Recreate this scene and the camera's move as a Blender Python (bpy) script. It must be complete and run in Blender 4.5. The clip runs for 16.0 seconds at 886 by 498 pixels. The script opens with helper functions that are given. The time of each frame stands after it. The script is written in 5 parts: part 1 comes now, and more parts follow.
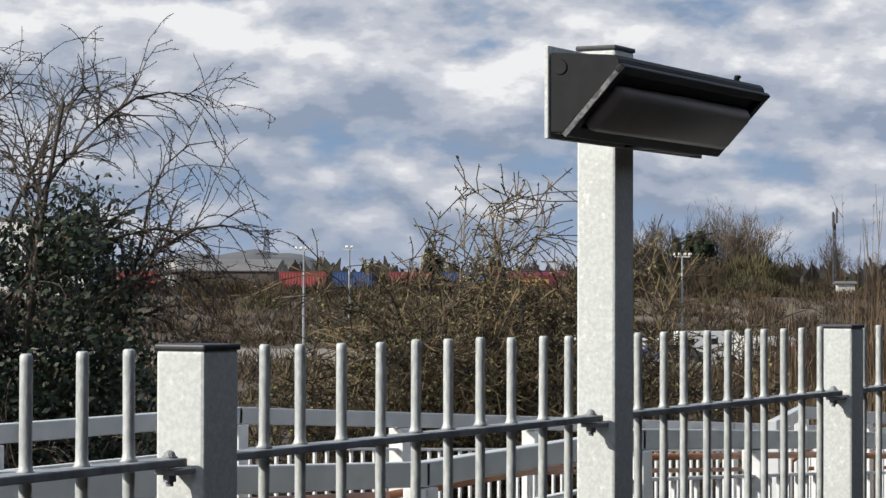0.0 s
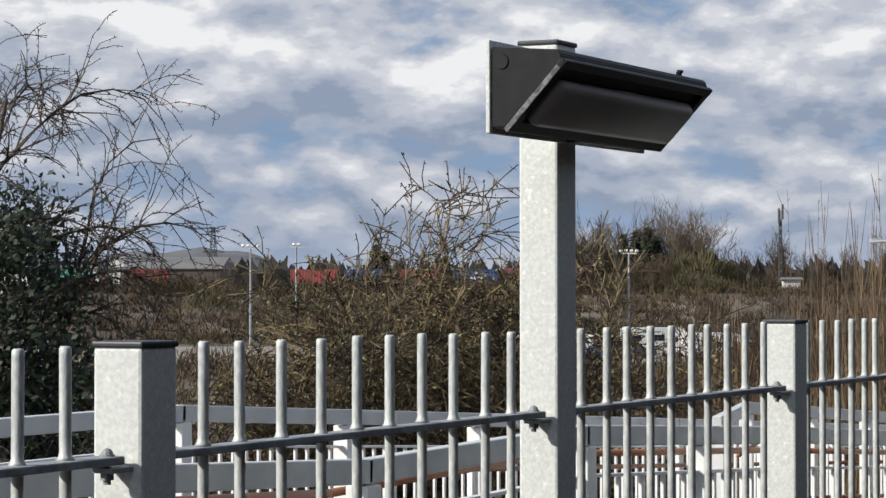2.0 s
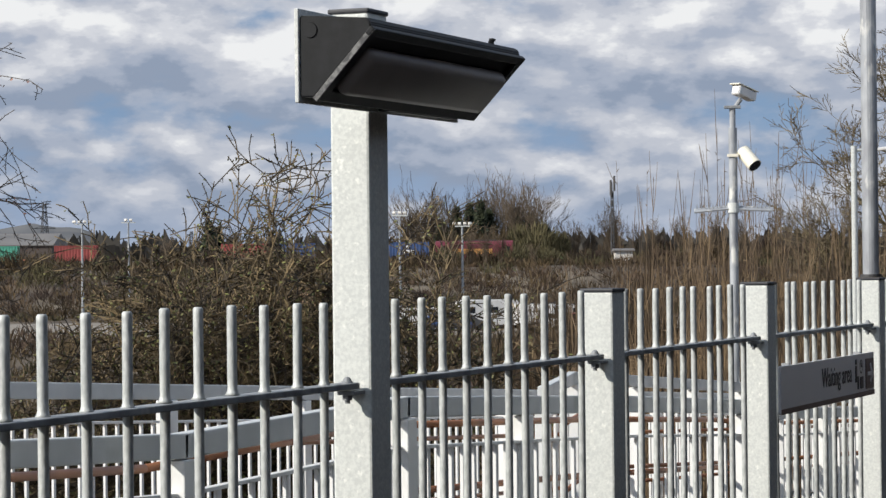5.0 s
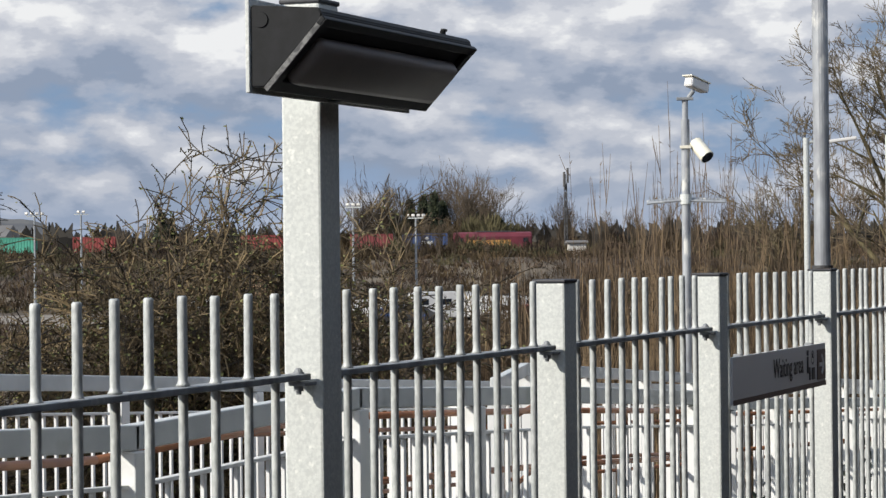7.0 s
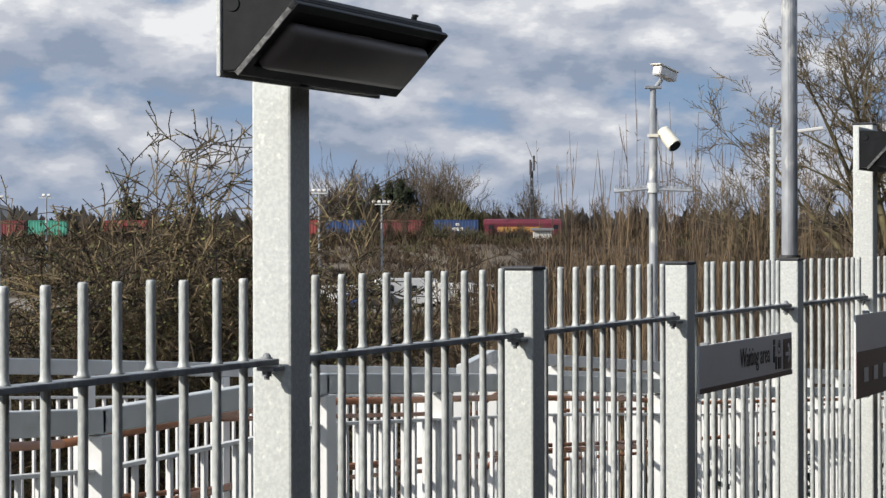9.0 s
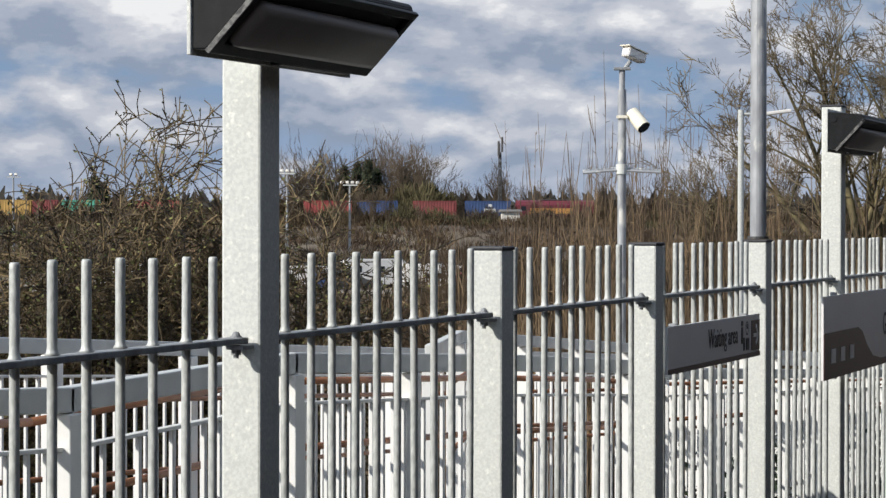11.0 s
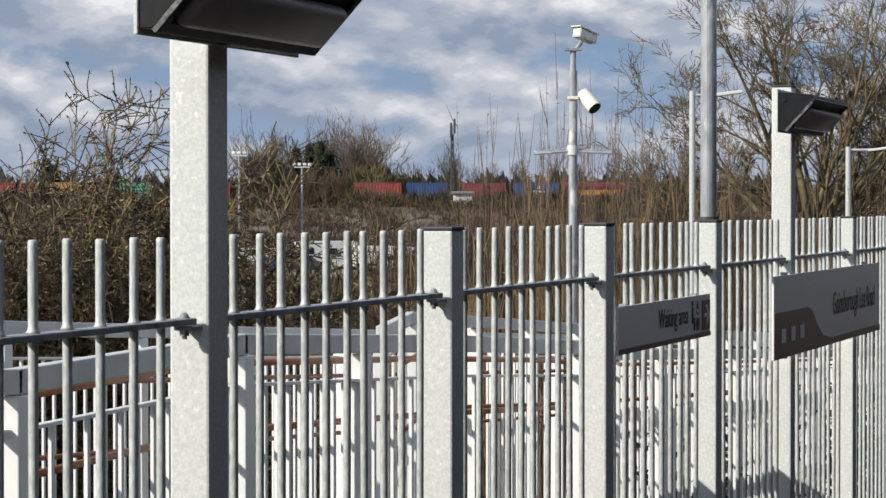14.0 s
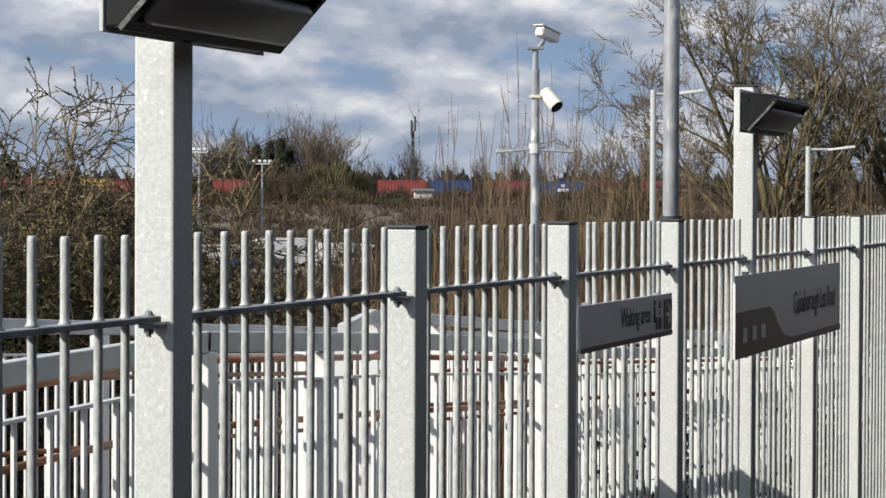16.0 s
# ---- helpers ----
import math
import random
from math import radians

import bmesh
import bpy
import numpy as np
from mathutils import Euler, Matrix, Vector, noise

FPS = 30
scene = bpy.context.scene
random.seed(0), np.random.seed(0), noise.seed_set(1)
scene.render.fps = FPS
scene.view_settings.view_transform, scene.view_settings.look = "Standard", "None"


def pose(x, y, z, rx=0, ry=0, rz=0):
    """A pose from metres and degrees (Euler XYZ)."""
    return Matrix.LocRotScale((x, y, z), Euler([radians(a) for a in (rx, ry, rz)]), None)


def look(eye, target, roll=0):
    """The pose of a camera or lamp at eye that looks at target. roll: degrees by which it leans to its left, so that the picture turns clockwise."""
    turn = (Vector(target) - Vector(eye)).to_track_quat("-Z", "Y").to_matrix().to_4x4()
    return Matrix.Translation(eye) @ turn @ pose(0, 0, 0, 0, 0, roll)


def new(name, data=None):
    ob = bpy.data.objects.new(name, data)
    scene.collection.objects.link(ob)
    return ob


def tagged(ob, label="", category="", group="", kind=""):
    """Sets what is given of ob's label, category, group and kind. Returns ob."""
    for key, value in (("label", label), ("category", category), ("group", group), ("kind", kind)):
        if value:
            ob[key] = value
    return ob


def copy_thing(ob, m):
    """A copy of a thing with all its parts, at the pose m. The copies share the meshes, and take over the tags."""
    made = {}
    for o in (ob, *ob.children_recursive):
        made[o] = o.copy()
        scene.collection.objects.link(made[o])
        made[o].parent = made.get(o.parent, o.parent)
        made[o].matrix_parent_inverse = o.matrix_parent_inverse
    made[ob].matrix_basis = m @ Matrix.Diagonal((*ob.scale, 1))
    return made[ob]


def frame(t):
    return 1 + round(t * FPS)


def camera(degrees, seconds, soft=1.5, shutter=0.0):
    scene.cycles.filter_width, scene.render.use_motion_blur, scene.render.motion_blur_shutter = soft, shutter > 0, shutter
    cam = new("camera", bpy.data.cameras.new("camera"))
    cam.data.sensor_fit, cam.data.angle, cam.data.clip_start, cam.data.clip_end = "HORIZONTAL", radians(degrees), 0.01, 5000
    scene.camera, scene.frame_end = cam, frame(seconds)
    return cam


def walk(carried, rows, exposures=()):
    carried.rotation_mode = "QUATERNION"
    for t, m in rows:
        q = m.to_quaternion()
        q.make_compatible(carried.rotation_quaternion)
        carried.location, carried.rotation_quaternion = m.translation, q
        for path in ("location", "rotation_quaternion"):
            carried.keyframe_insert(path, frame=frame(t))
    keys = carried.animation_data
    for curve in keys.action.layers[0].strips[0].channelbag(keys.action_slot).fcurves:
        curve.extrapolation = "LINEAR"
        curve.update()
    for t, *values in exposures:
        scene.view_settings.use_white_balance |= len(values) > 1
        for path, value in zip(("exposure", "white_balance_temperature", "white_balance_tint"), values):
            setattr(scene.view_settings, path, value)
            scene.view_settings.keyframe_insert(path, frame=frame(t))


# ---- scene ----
cam = camera(20.06, 16.0, soft=1.45)
# seconds, place, heading from the fence line, tilt, lean
PATH = [
    (0.0, -0.1029, 0.0038, 1.8972, 27.568, 1.022, 0.137),
    (0.5, -0.0993, 0.0073, 1.8965, 27.251, 1.087, 0.081),
    (1.0, -0.0875, 0.0114, 1.8951, 26.874, 1.080, 0.024),
    (1.5, -0.0764, 0.0114, 1.8935, 26.640, 1.012, -0.028),
    (2.0, -0.0685, 0.0070, 1.8943, 26.357, 0.960, -0.041),
    (2.5, -0.0585, 0.0049, 1.8947, 26.074, 0.946, -0.073),
    (3.0, -0.0366, -0.0021, 1.8926, 25.119, 0.884, -0.155),
    (3.5, -0.0221, -0.0112, 1.8919, 23.734, 0.748, -0.340),
    (4.0, -0.0106, -0.0176, 1.8908, 22.898, 0.728, -0.585),
    (4.2, -0.0086, -0.0186, 1.8898, 22.868, 0.588, -0.585),
    (6.3, 0.0013, -0.0256, 1.8848, 21.846, 0.183, -0.727),
    (6.5, 0.0043, -0.0256, 1.8848, 21.706, 0.183, -0.727),
    (7.0, 0.0044, -0.0233, 1.8834, 21.509, 0.141, -0.623),
    (7.5, 0.0032, -0.0182, 1.8833, 21.430, 0.062, -0.533),
    (8.0, -0.0010, -0.0144, 1.8835, 21.313, 0.034, -0.430),
    (8.5, 0.0015, -0.0142, 1.8831, 21.012, -0.049, -0.234),
    (9.0, 0.0087, -0.0114, 1.8822, 20.724, -0.167, -0.129),
    (9.5, 0.0101, -0.0122, 1.8794, 20.504, -0.257, 0.015),
    (12.0, 0.0051, -0.0043, 1.8777, 19.700, -0.748, 0.154),
    (12.5, 0.0076, -0.0067, 1.8772, 19.561, -0.745, 0.192),
    (13.0, 0.0158, -0.0118, 1.8763, 19.453, -0.800, 0.074),
    (13.5, 0.0184, -0.0122, 1.8723, 19.219, -0.870, 0.014),
    (14.0, 0.0228, -0.0107, 1.8736, 18.904, -1.015, -0.018),
    (14.5, 0.0187, -0.0051, 1.8739, 18.601, -1.156, -0.080),
    (15.0, 0.0116, 0.0029, 1.8752, 18.402, -1.142, 0.075),
    (15.5, 0.0132, 0.0001, 1.8747, 18.226, -1.113, 0.117),
    (16.0, 0.0146, -0.0012, 1.8770, 17.989, -1.071, 0.243),
]
walk(cam, [(t, pose(x, y, z, 90 + tilt, 0, az - 90) @ pose(0, 0, 0, 0, 0, lean)) for t, x, y, z, az, tilt, lean in PATH])

# ---- light ----
world = bpy.data.worlds.new("sky")
scene.world = world
world.use_nodes = True
wt = world.node_tree
wt.nodes.clear()


def wn(kind, **kw):
    n = wt.nodes.new(kind)
    for k, v in kw.items():
        n.inputs[k].default_value = v
    return n


SUN_AZ, SUN_EL = 139.0, 30.0
sky = wt.nodes.new("ShaderNodeTexSky")
sky.sky_type, sky.sun_disc = "NISHITA", False
sky.sun_elevation, sky.sun_rotation = radians(SUN_EL), radians(90 - SUN_AZ)
sky.air_density, sky.dust_density = 1.0, 1.2
dim = wt.nodes.new("ShaderNodeVectorMath")
dim.operation = "SCALE"
dim.inputs["Scale"].default_value = 0.05
wt.links.new(sky.outputs[0], dim.inputs[0])
co = wt.nodes.new("ShaderNodeTexCoord")


def cloud_noise(scale, loc, size, detail, rough, distort=0.0):
    mp = wt.nodes.new("ShaderNodeMapping")
    mp.inputs["Location"].default_value = loc
    mp.inputs["Scale"].default_value = scale
    wt.links.new(co.outputs["Generated"], mp.inputs["Vector"])
    n = wn("ShaderNodeTexNoise", Scale=size, Detail=detail, Roughness=rough, Distortion=distort)
    wt.links.new(mp.outputs[0], n.inputs["Vector"])
    return n.outputs["Fac"]


def wramp(fac, stops):
    r = wt.nodes.new("ShaderNodeValToRGB")
    r.color_ramp.interpolation = "EASE"
    el = r.color_ramp.elements
    while len(el) < len(stops):
        el.new(0.5)
    for e, (p, c) in zip(el, stops):
        e.position, e.color = p, (*c, 1) if len(c) == 3 else c
    wt.links.new(fac, r.inputs[0])
    return r.outputs[0]


def wmix(a, b, fac, blend="MIX"):
    m = wt.nodes.new("ShaderNodeMix")
    m.data_type, m.blend_type = "RGBA", blend
    for s_, v in ((6, a), (7, b), (0, fac)):
        if isinstance(v, (tuple, float, int)):
            m.inputs[s_].default_value = (*v, 1) if isinstance(v, tuple) else v
        else:
            wt.links.new(v, m.inputs[s_])
    return m.outputs[2]


def math_node(op, a, b):
    m = wt.nodes.new("ShaderNodeMath")
    m.operation, m.use_clamp = op, False
    for k, v in ((0, a), (1, b)):
        if isinstance(v, (float, int)):
            m.inputs[k].default_value = v
        else:
            wt.links.new(v, m.inputs[k])
    return m.outputs[0]


# broken cumulus: long flat rows low down, a broad soft bank above; lit tops from the change of cover with height
sep = wt.nodes.new("ShaderNodeSeparateXYZ")
wt.links.new(co.outputs["Generated"], sep.inputs[0])
height = sep.outputs["Z"]
CL = dict(scale=(1, 1, 2.2), size=17.0, detail=9, rough=0.53, distort=0.0)
here = cloud_noise(loc=(0.62, 0.31, 0.20), **CL)
above = cloud_noise(loc=(0.62, 0.31, 0.20 + 0.022), **CL)
broad = cloud_noise((1, 1, 2.4), (1.3, 0.9, 0.55), 8.0, 5, 0.5)
wisp = cloud_noise((1, 1, 2.0), (0.2, 2.2, 0.1), 34.0, 7, 0.55)
relief = math_node("ADD", math_node("MULTIPLY", math_node("SUBTRACT", here, above), 1.7), math_node("MULTIPLY", broad, 0.74))
relief = math_node("ADD", relief, math_node("MULTIPLY", wisp, 0.22))
relief = math_node("ADD", relief, wramp(height, [(0.055, (0, 0, 0)), (0.095, (0.13, 0.13, 0.13))]))
thick = wramp(height, [(0.0, (0.12, 0.12, 0.12)), (0.055, (0.09, 0.09, 0.09)), (0.075, (0.17, 0.17, 0.17)), (0.105, (0.14, 0.14, 0.14)), (0.14, (0.02, 0.02, 0.02))])
mass = math_node("ADD", math_node("MULTIPLY", here, 0.65), math_node("MULTIPLY", broad, 0.35))
cover = wramp(math_node("ADD", mass, thick), [(0.45, (0, 0, 0)), (0.58, (1, 1, 1))])
cloud = wramp(relief, [(0.28, (0.28, 0.34, 0.45)), (0.43, (0.39, 0.44, 0.54)), (0.59, (0.53, 0.56, 0.63)), (0.69, (0.66, 0.68, 0.73)), (0.82, (0.86, 0.87, 0.88))])
clear = wmix(dim.outputs[0], (0.19, 0.38, 0.70), 0.6)
haze = wramp(height, [(0.0, (1, 1, 1)), (0.085, (0, 0, 0))])
lit = wmix(wmix(clear, (0.31, 0.40, 0.56), haze), cloud, cover)
lit = wmix(lit, (0.34, 0.42, 0.57), wramp(height, [(0.0, (0.75, 0.75, 0.75)), (0.032, (0, 0, 0))]))
bg = wt.nodes.new("ShaderNodeBackground")
bg.inputs["Strength"].default_value = 1.0
wo = wt.nodes.new("ShaderNodeOutputWorld")
wt.links.new(lit, bg.inputs["Color"])
wt.links.new(bg.outputs[0], wo.inputs[0])

sun = new("sun", bpy.data.lights.new("sun", "SUN"))
sun.data.energy, sun.data.angle, sun.data.color = 5.0, radians(0.5), (1.0, 0.95, 0.87)
sx, sy = math.cos(radians(SUN_AZ)) * math.cos(radians(SUN_EL)), math.sin(radians(SUN_AZ)) * math.cos(radians(SUN_EL))
sun.matrix_world = look((sx * 50, sy * 50, math.sin(radians(SUN_EL)) * 50), (0, 0, 0))
scene.view_settings.exposure = 0.0


# ---- materials ----
def material(name, base, rough=0.6, metal=0.0, tint=None, scale=8.0, detail=6.0, lo=0.35, hi=0.65, bump=0.0, bump_scale=60.0, spec=0.5,
             stain=None, stain_scale=1.5, stain_at=(0.55, 0.75), vary=0.0, stretch=(1, 1, 1), island=0.0):
    m = bpy.data.materials.new(name)
    m.use_nodes = True
    nt = m.node_tree
    b = nt.nodes["Principled BSDF"]
    b.inputs["Roughness"].default_value = rough
    b.inputs["Metallic"].default_value = metal
    b.inputs["Specular IOR Level"].default_value = spec
    tc = nt.nodes.new("ShaderNodeTexCoord")
    mp = nt.nodes.new("ShaderNodeMapping")
    mp.inputs["Scale"].default_value = stretch
    nt.links.new(tc.outputs["Object"], mp.inputs["Vector"])

    def noise_ramp(sc, a, c, p, q, det=detail):
        n = nt.nodes.new("ShaderNodeTexNoise")
        n.inputs["Scale"].default_value, n.inputs["Detail"].default_value = sc, det
        nt.links.new(mp.outputs[0], n.inputs["Vector"])
        r = nt.nodes.new("ShaderNodeValToRGB")
        r.color_ramp.elements[0].position, r.color_ramp.elements[0].color = p, (*a, 1)
        r.color_ramp.elements[1].position, r.color_ramp.elements[1].color = q, (*c, 1)
        nt.links.new(n.outputs["Fac"], r.inputs[0])
        return r.outputs[0]

    col = noise_ramp(scale, base, tint or tuple(min(1, c * 1.25) for c in base), lo, hi)
    if stain:
        mx = nt.nodes.new("ShaderNodeMix")
        mx.data_type = "RGBA"
        nt.links.new(noise_ramp(stain_scale, (0, 0, 0), (1, 1, 1), *stain_at), mx.inputs[0])
        nt.links.new(col, mx.inputs[6])
        mx.inputs[7].default_value = (*stain, 1)
        col = mx.outputs[2]
    if vary or island:
        if island:
            src = nt.nodes.new("ShaderNodeNewGeometry").outputs["Random Per Island"]
        else:
            src = nt.nodes.new("ShaderNodeObjectInfo").outputs["Random"]
        k = max(vary, island)
        mr = nt.nodes.new("ShaderNodeMapRange")
        mr.inputs["To Min"].default_value, mr.inputs["To Max"].default_value = 1 - k, 1 + k
        nt.links.new(src, mr.inputs["Value"])
        hs = nt.nodes.new("ShaderNodeHueSaturation")
        nt.links.new(mr.outputs[0], hs.inputs["Value"])
        nt.links.new(col, hs.inputs["Color"])
        col = hs.outputs[0]
    nt.links.new(col, b.inputs["Base Color"])
    if bump:
        n = nt.nodes.new("ShaderNodeTexNoise")
        n.inputs["Scale"].default_value, n.inputs["Detail"].default_value = bump_scale, 5
        nt.links.new(mp.outputs[0], n.inputs["Vector"])
        bp = nt.nodes.new("ShaderNodeBump")
        bp.inputs["Strength"].default_value, bp.inputs["Distance"].default_value = bump, 0.01
        nt.links.new(n.outputs["Fac"], bp.inputs["Height"])
        nt.links.new(bp.outputs[0], b.inputs["Normal"])
    return m


GALV = material("galvanised steel", (0.56, 0.58, 0.56), 0.7, 0.0, (0.66, 0.68, 0.65), 110, 3, 0.38, 0.62, 0.05, 200, spec=0.15, stain=(0.80, 0.81, 0.77), stain_scale=60, stain_at=(0.60, 0.74), vary=0.05)
GALV_BAR = material("galvanised bar", (0.40, 0.42, 0.41), 0.55, 0.1, (0.56, 0.58, 0.56), 90, 5, 0.38, 0.62, 0.1, 220, stain=(0.36, 0.37, 0.37), stain_scale=22, stain_at=(0.56, 0.74), vary=0.08, stretch=(1, 1, 0.4))
GALV_DULL = material("weathered zinc", (0.19, 0.20, 0.21), 0.6, 0.0, (0.34, 0.36, 0.38), 18, 6, 0.35, 0.65, 0.1, 90, stain=(0.58, 0.58, 0.55), stain_scale=6, stain_at=(0.6, 0.68), stretch=(1, 1, 0.35))
GALV_POLE = material("blotchy zinc pole", (0.27, 0.28, 0.30), 0.5, 0.2, (0.42, 0.44, 0.46), 18, 6, 0.35, 0.65, 0.1, 90, stain=(0.66, 0.66, 0.62), stain_scale=13, stain_at=(0.57, 0.65), stretch=(1, 1, 0.4))
BLACK = material("black powder coat", (0.005, 0.006, 0.007), 0.5, 0.0, (0.010, 0.011, 0.013), 30, 4, bump=0.05, bump_scale=300, spec=0.22)
EDGE = material("chipped bare edge", (0.05, 0.05, 0.052), 0.55, 0.2, (0.17, 0.17, 0.165), 60, 6, 0.42, 0.58)
PLASTIC = material("dark plastic cap", (0.02, 0.021, 0.026), 0.5, 0, (0.035, 0.036, 0.042), 30)
LENS = material("smoked polycarbonate", (0.16, 0.138, 0.128), 0.45, 0, (0.19, 0.165, 0.152), 6, 4)
WHITE = material("white painted steel", (0.74, 0.75, 0.74), 0.45, 0, (0.82, 0.82, 0.80), 5, 6, 0.3, 0.7, 0.04, 90, stain=(0.55, 0.56, 0.53), stain_scale=3.0, stain_at=(0.60, 0.80), vary=0.03)
WHITE_RAIL = material("weathered white rail", (0.50, 0.52, 0.52), 0.55, 0, (0.66, 0.67, 0.66), 4, 6, 0.3, 0.7, 0.05, 90, stain=(0.34, 0.37, 0.31), stain_scale=2.6, stain_at=(0.60, 0.74))
RUSTY = material("brown handrail coating", (0.20, 0.075, 0.035), 0.5, 0, (0.34, 0.14, 0.055), 6, 5, vary=0.1)
SIGN = material("white sign face", (0.84, 0.83, 0.83), 0.35, 0, (0.87, 0.86, 0.86), 2, 2)
MAROON = material("dark maroon sign print", (0.075, 0.03, 0.028), 0.35, 0, (0.085, 0.036, 0.033), 3)
INK = material("dark sign lettering", (0.03, 0.024, 0.03), 0.4)
CREAM = material("cream camera housing", (0.78, 0.74, 0.60), 0.4, 0, (0.82, 0.78, 0.66), 8)
GROUND = material("rough winter ground", (0.060, 0.044, 0.030), 0.95, 0, (0.12, 0.09, 0.058), 0.12, 12, 0.35, 0.65, 0.6, 1.5, stain=(0.17, 0.14, 0.10), stain_scale=0.03, stain_at=(0.56, 0.66))
YARD = material("gravel yard", (0.19, 0.165, 0.135), 0.9, 0, (0.27, 0.24, 0.20), 0.5, 10, bump=0.3, bump_scale=3)
BARK = material("thorn bark", (0.034, 0.025, 0.016), 0.85, 0, (0.185, 0.135, 0.068), 4, 6, 0.40, 0.62, bump=0.3, bump_scale=40, island=0.45)
BARK_DARK = material("dark bark", (0.028, 0.022, 0.018), 0.85, 0, (0.085, 0.066, 0.046), 4, 6, island=0.25)
BARK_OLIVE = material("lichened bark", (0.060, 0.052, 0.028), 0.85, 0, (0.18, 0.148, 0.072), 2.5, 6, bump=0.3, bump_scale=20, island=0.25)
TWIG_PLUM = material("purple-brown twigs", (0.075, 0.057, 0.036), 0.85, 0, (0.19, 0.15, 0.085), 2.5, 6, island=0.3)
SHOOT = material("straw-brown shoots", (0.068, 0.045, 0.026), 0.75, 0, (0.175, 0.118, 0.060), 1.5, 5, island=0.3)
SHOOT_DARK = material("brown thicket stems", (0.075, 0.050, 0.030), 0.85, 0, (0.165, 0.112, 0.062), 0.5, 6, island=0.35)
SCRUB_OLIVE = material("olive winter shrub", (0.050, 0.046, 0.022), 0.95, 0, (0.115, 0.100, 0.048), 0.06, 8, 0.35, 0.65, island=0.35)
TWIG_FAR = material("distant twigs", (0.070, 0.052, 0.035), 0.9, 0, (0.135, 0.102, 0.066), 0.2, 6, island=0.3)
BUD = material("young hawthorn leaf", (0.10, 0.11, 0.028), 0.6, 0, (0.20, 0.19, 0.06), 1.5, 4, island=0.35)
BERRY = material("withered haws", (0.16, 0.05, 0.025), 0.6, 0, (0.24, 0.09, 0.04), 3, island=0.3)
IVY = material("ivy leaf", (0.010, 0.017, 0.007), 0.45, 0, (0.026, 0.040, 0.014), 2, 4, island=0.4)
CONIFER = material("dark conifer", (0.018, 0.026, 0.012), 0.8, 0, (0.04, 0.05, 0.022), 0.5, 5, island=0.35)
SCRUB = material("brown scrub", (0.042, 0.030, 0.016), 0.95, 0, (0.102, 0.070, 0.033), 0.06, 8, 0.35, 0.65, island=0.35)
SCRUB_RED = material("reddish brown scrub", (0.048, 0.032, 0.023), 0.95, 0, (0.095, 0.064, 0.042), 0.05, 8, 0.35, 0.65, island=0.3)
# pale grey base stands in for the haze over the far hill
HILL = material("haze-tinted hill", (0.13, 0.135, 0.145), 1.0, 0, (0.19, 0.19, 0.185), 0.004, 8, spec=0.0)
FARWOOD = material("far treeline", (0.06, 0.055, 0.05), 1.0, 0, (0.10, 0.09, 0.075), 0.02, 8, island=0.3, spec=0.0)
VAN_WHITE = material("white vehicle paint", (0.66, 0.65, 0.63), 0.3, 0, (0.74, 0.73, 0.71), 1)
GLASS = material("dark glass", (0.015, 0.018, 0.022), 0.1, 0, (0.02, 0.024, 0.03), 1)
TYRE = material("tyre rubber", (0.02, 0.02, 0.02), 0.8)
STEEL_DARK = material("dark steel", (0.06, 0.06, 0.065), 0.6, 0.3, (0.09, 0.09, 0.09), 3)
ROOF = material("grey sheet roof", (0.13, 0.125, 0.12), 0.7, 0, (0.19, 0.18, 0.17), 0.15, 6)
WALL_LIGHT = material("pale cladding", (0.62, 0.60, 0.55), 0.7, 0, (0.70, 0.68, 0.63), 0.2, 5)
WALL_DARK = material("dark brown cladding", (0.07, 0.055, 0.048), 0.8, 0, (0.10, 0.08, 0.07), 0.2, 5)
TAN = material("tan boarded cabin", (0.46, 0.30, 0.18), 0.7, 0, (0.56, 0.38, 0.24), 0.5, 6)


def paint(name, c):
    return material(name, c, 0.5, 0, tuple(min(1, v * 1.3) for v in c), 0.6, 6, stain=tuple(v * 0.55 for v in c), stain_scale=0.8, stain_at=(0.58, 0.75))


RED = paint("red container paint", (0.26, 0.055, 0.048))
DRED = paint("dull red container paint", (0.20, 0.05, 0.048))
BLUE = paint("blue container paint", (0.04, 0.075, 0.18))
GREEN = paint("green container paint", (0.08, 0.34, 0.24))
YELLOW = paint("yellow container paint", (0.46, 0.29, 0.09))
LOCO_RED = paint("maroon loco paint", (0.13, 0.022, 0.034))
LOCO_GOLD = paint("gold loco band", (0.50, 0.25, 0.07))


# ---- building blocks ----
def thing(name, label, category, m=None, group="", kind=""):
    ob = new(name)
    ob.empty_display_size = 0.2
    if m is not None:
        ob.matrix_world = m
    return tagged(ob, label, category, group, kind)


def link_mesh(name, me, mat, parent=None, label="", m=None, smooth=False):
    if mat is not None and not me.materials:
        me.materials.append(mat)
    if smooth:
        me.polygons.foreach_set("use_smooth", [True] * len(me.polygons))
    ob = new(name, me)
    if parent is not None:
        ob.parent = parent
    if m is not None:
        ob.matrix_basis = m
    if label:
        ob["label"] = label
    return ob


def part(name, bm, mat, parent=None, label="", m=None, smooth=False):
    me = bpy.data.meshes.new(name)
    bm.to_mesh(me)
    bm.free()
    return link_mesh(name, me, mat, parent, label, m, smooth)


def raw(name, verts, faces, mat, parent=None, label="", m=None, smooth=False):
    me = bpy.data.meshes.new(name)
    me.from_pydata([tuple(v) for v in verts], [], [tuple(f) for f in faces])
    me.update()
    return link_mesh(name, me, mat, parent, label, m, smooth)


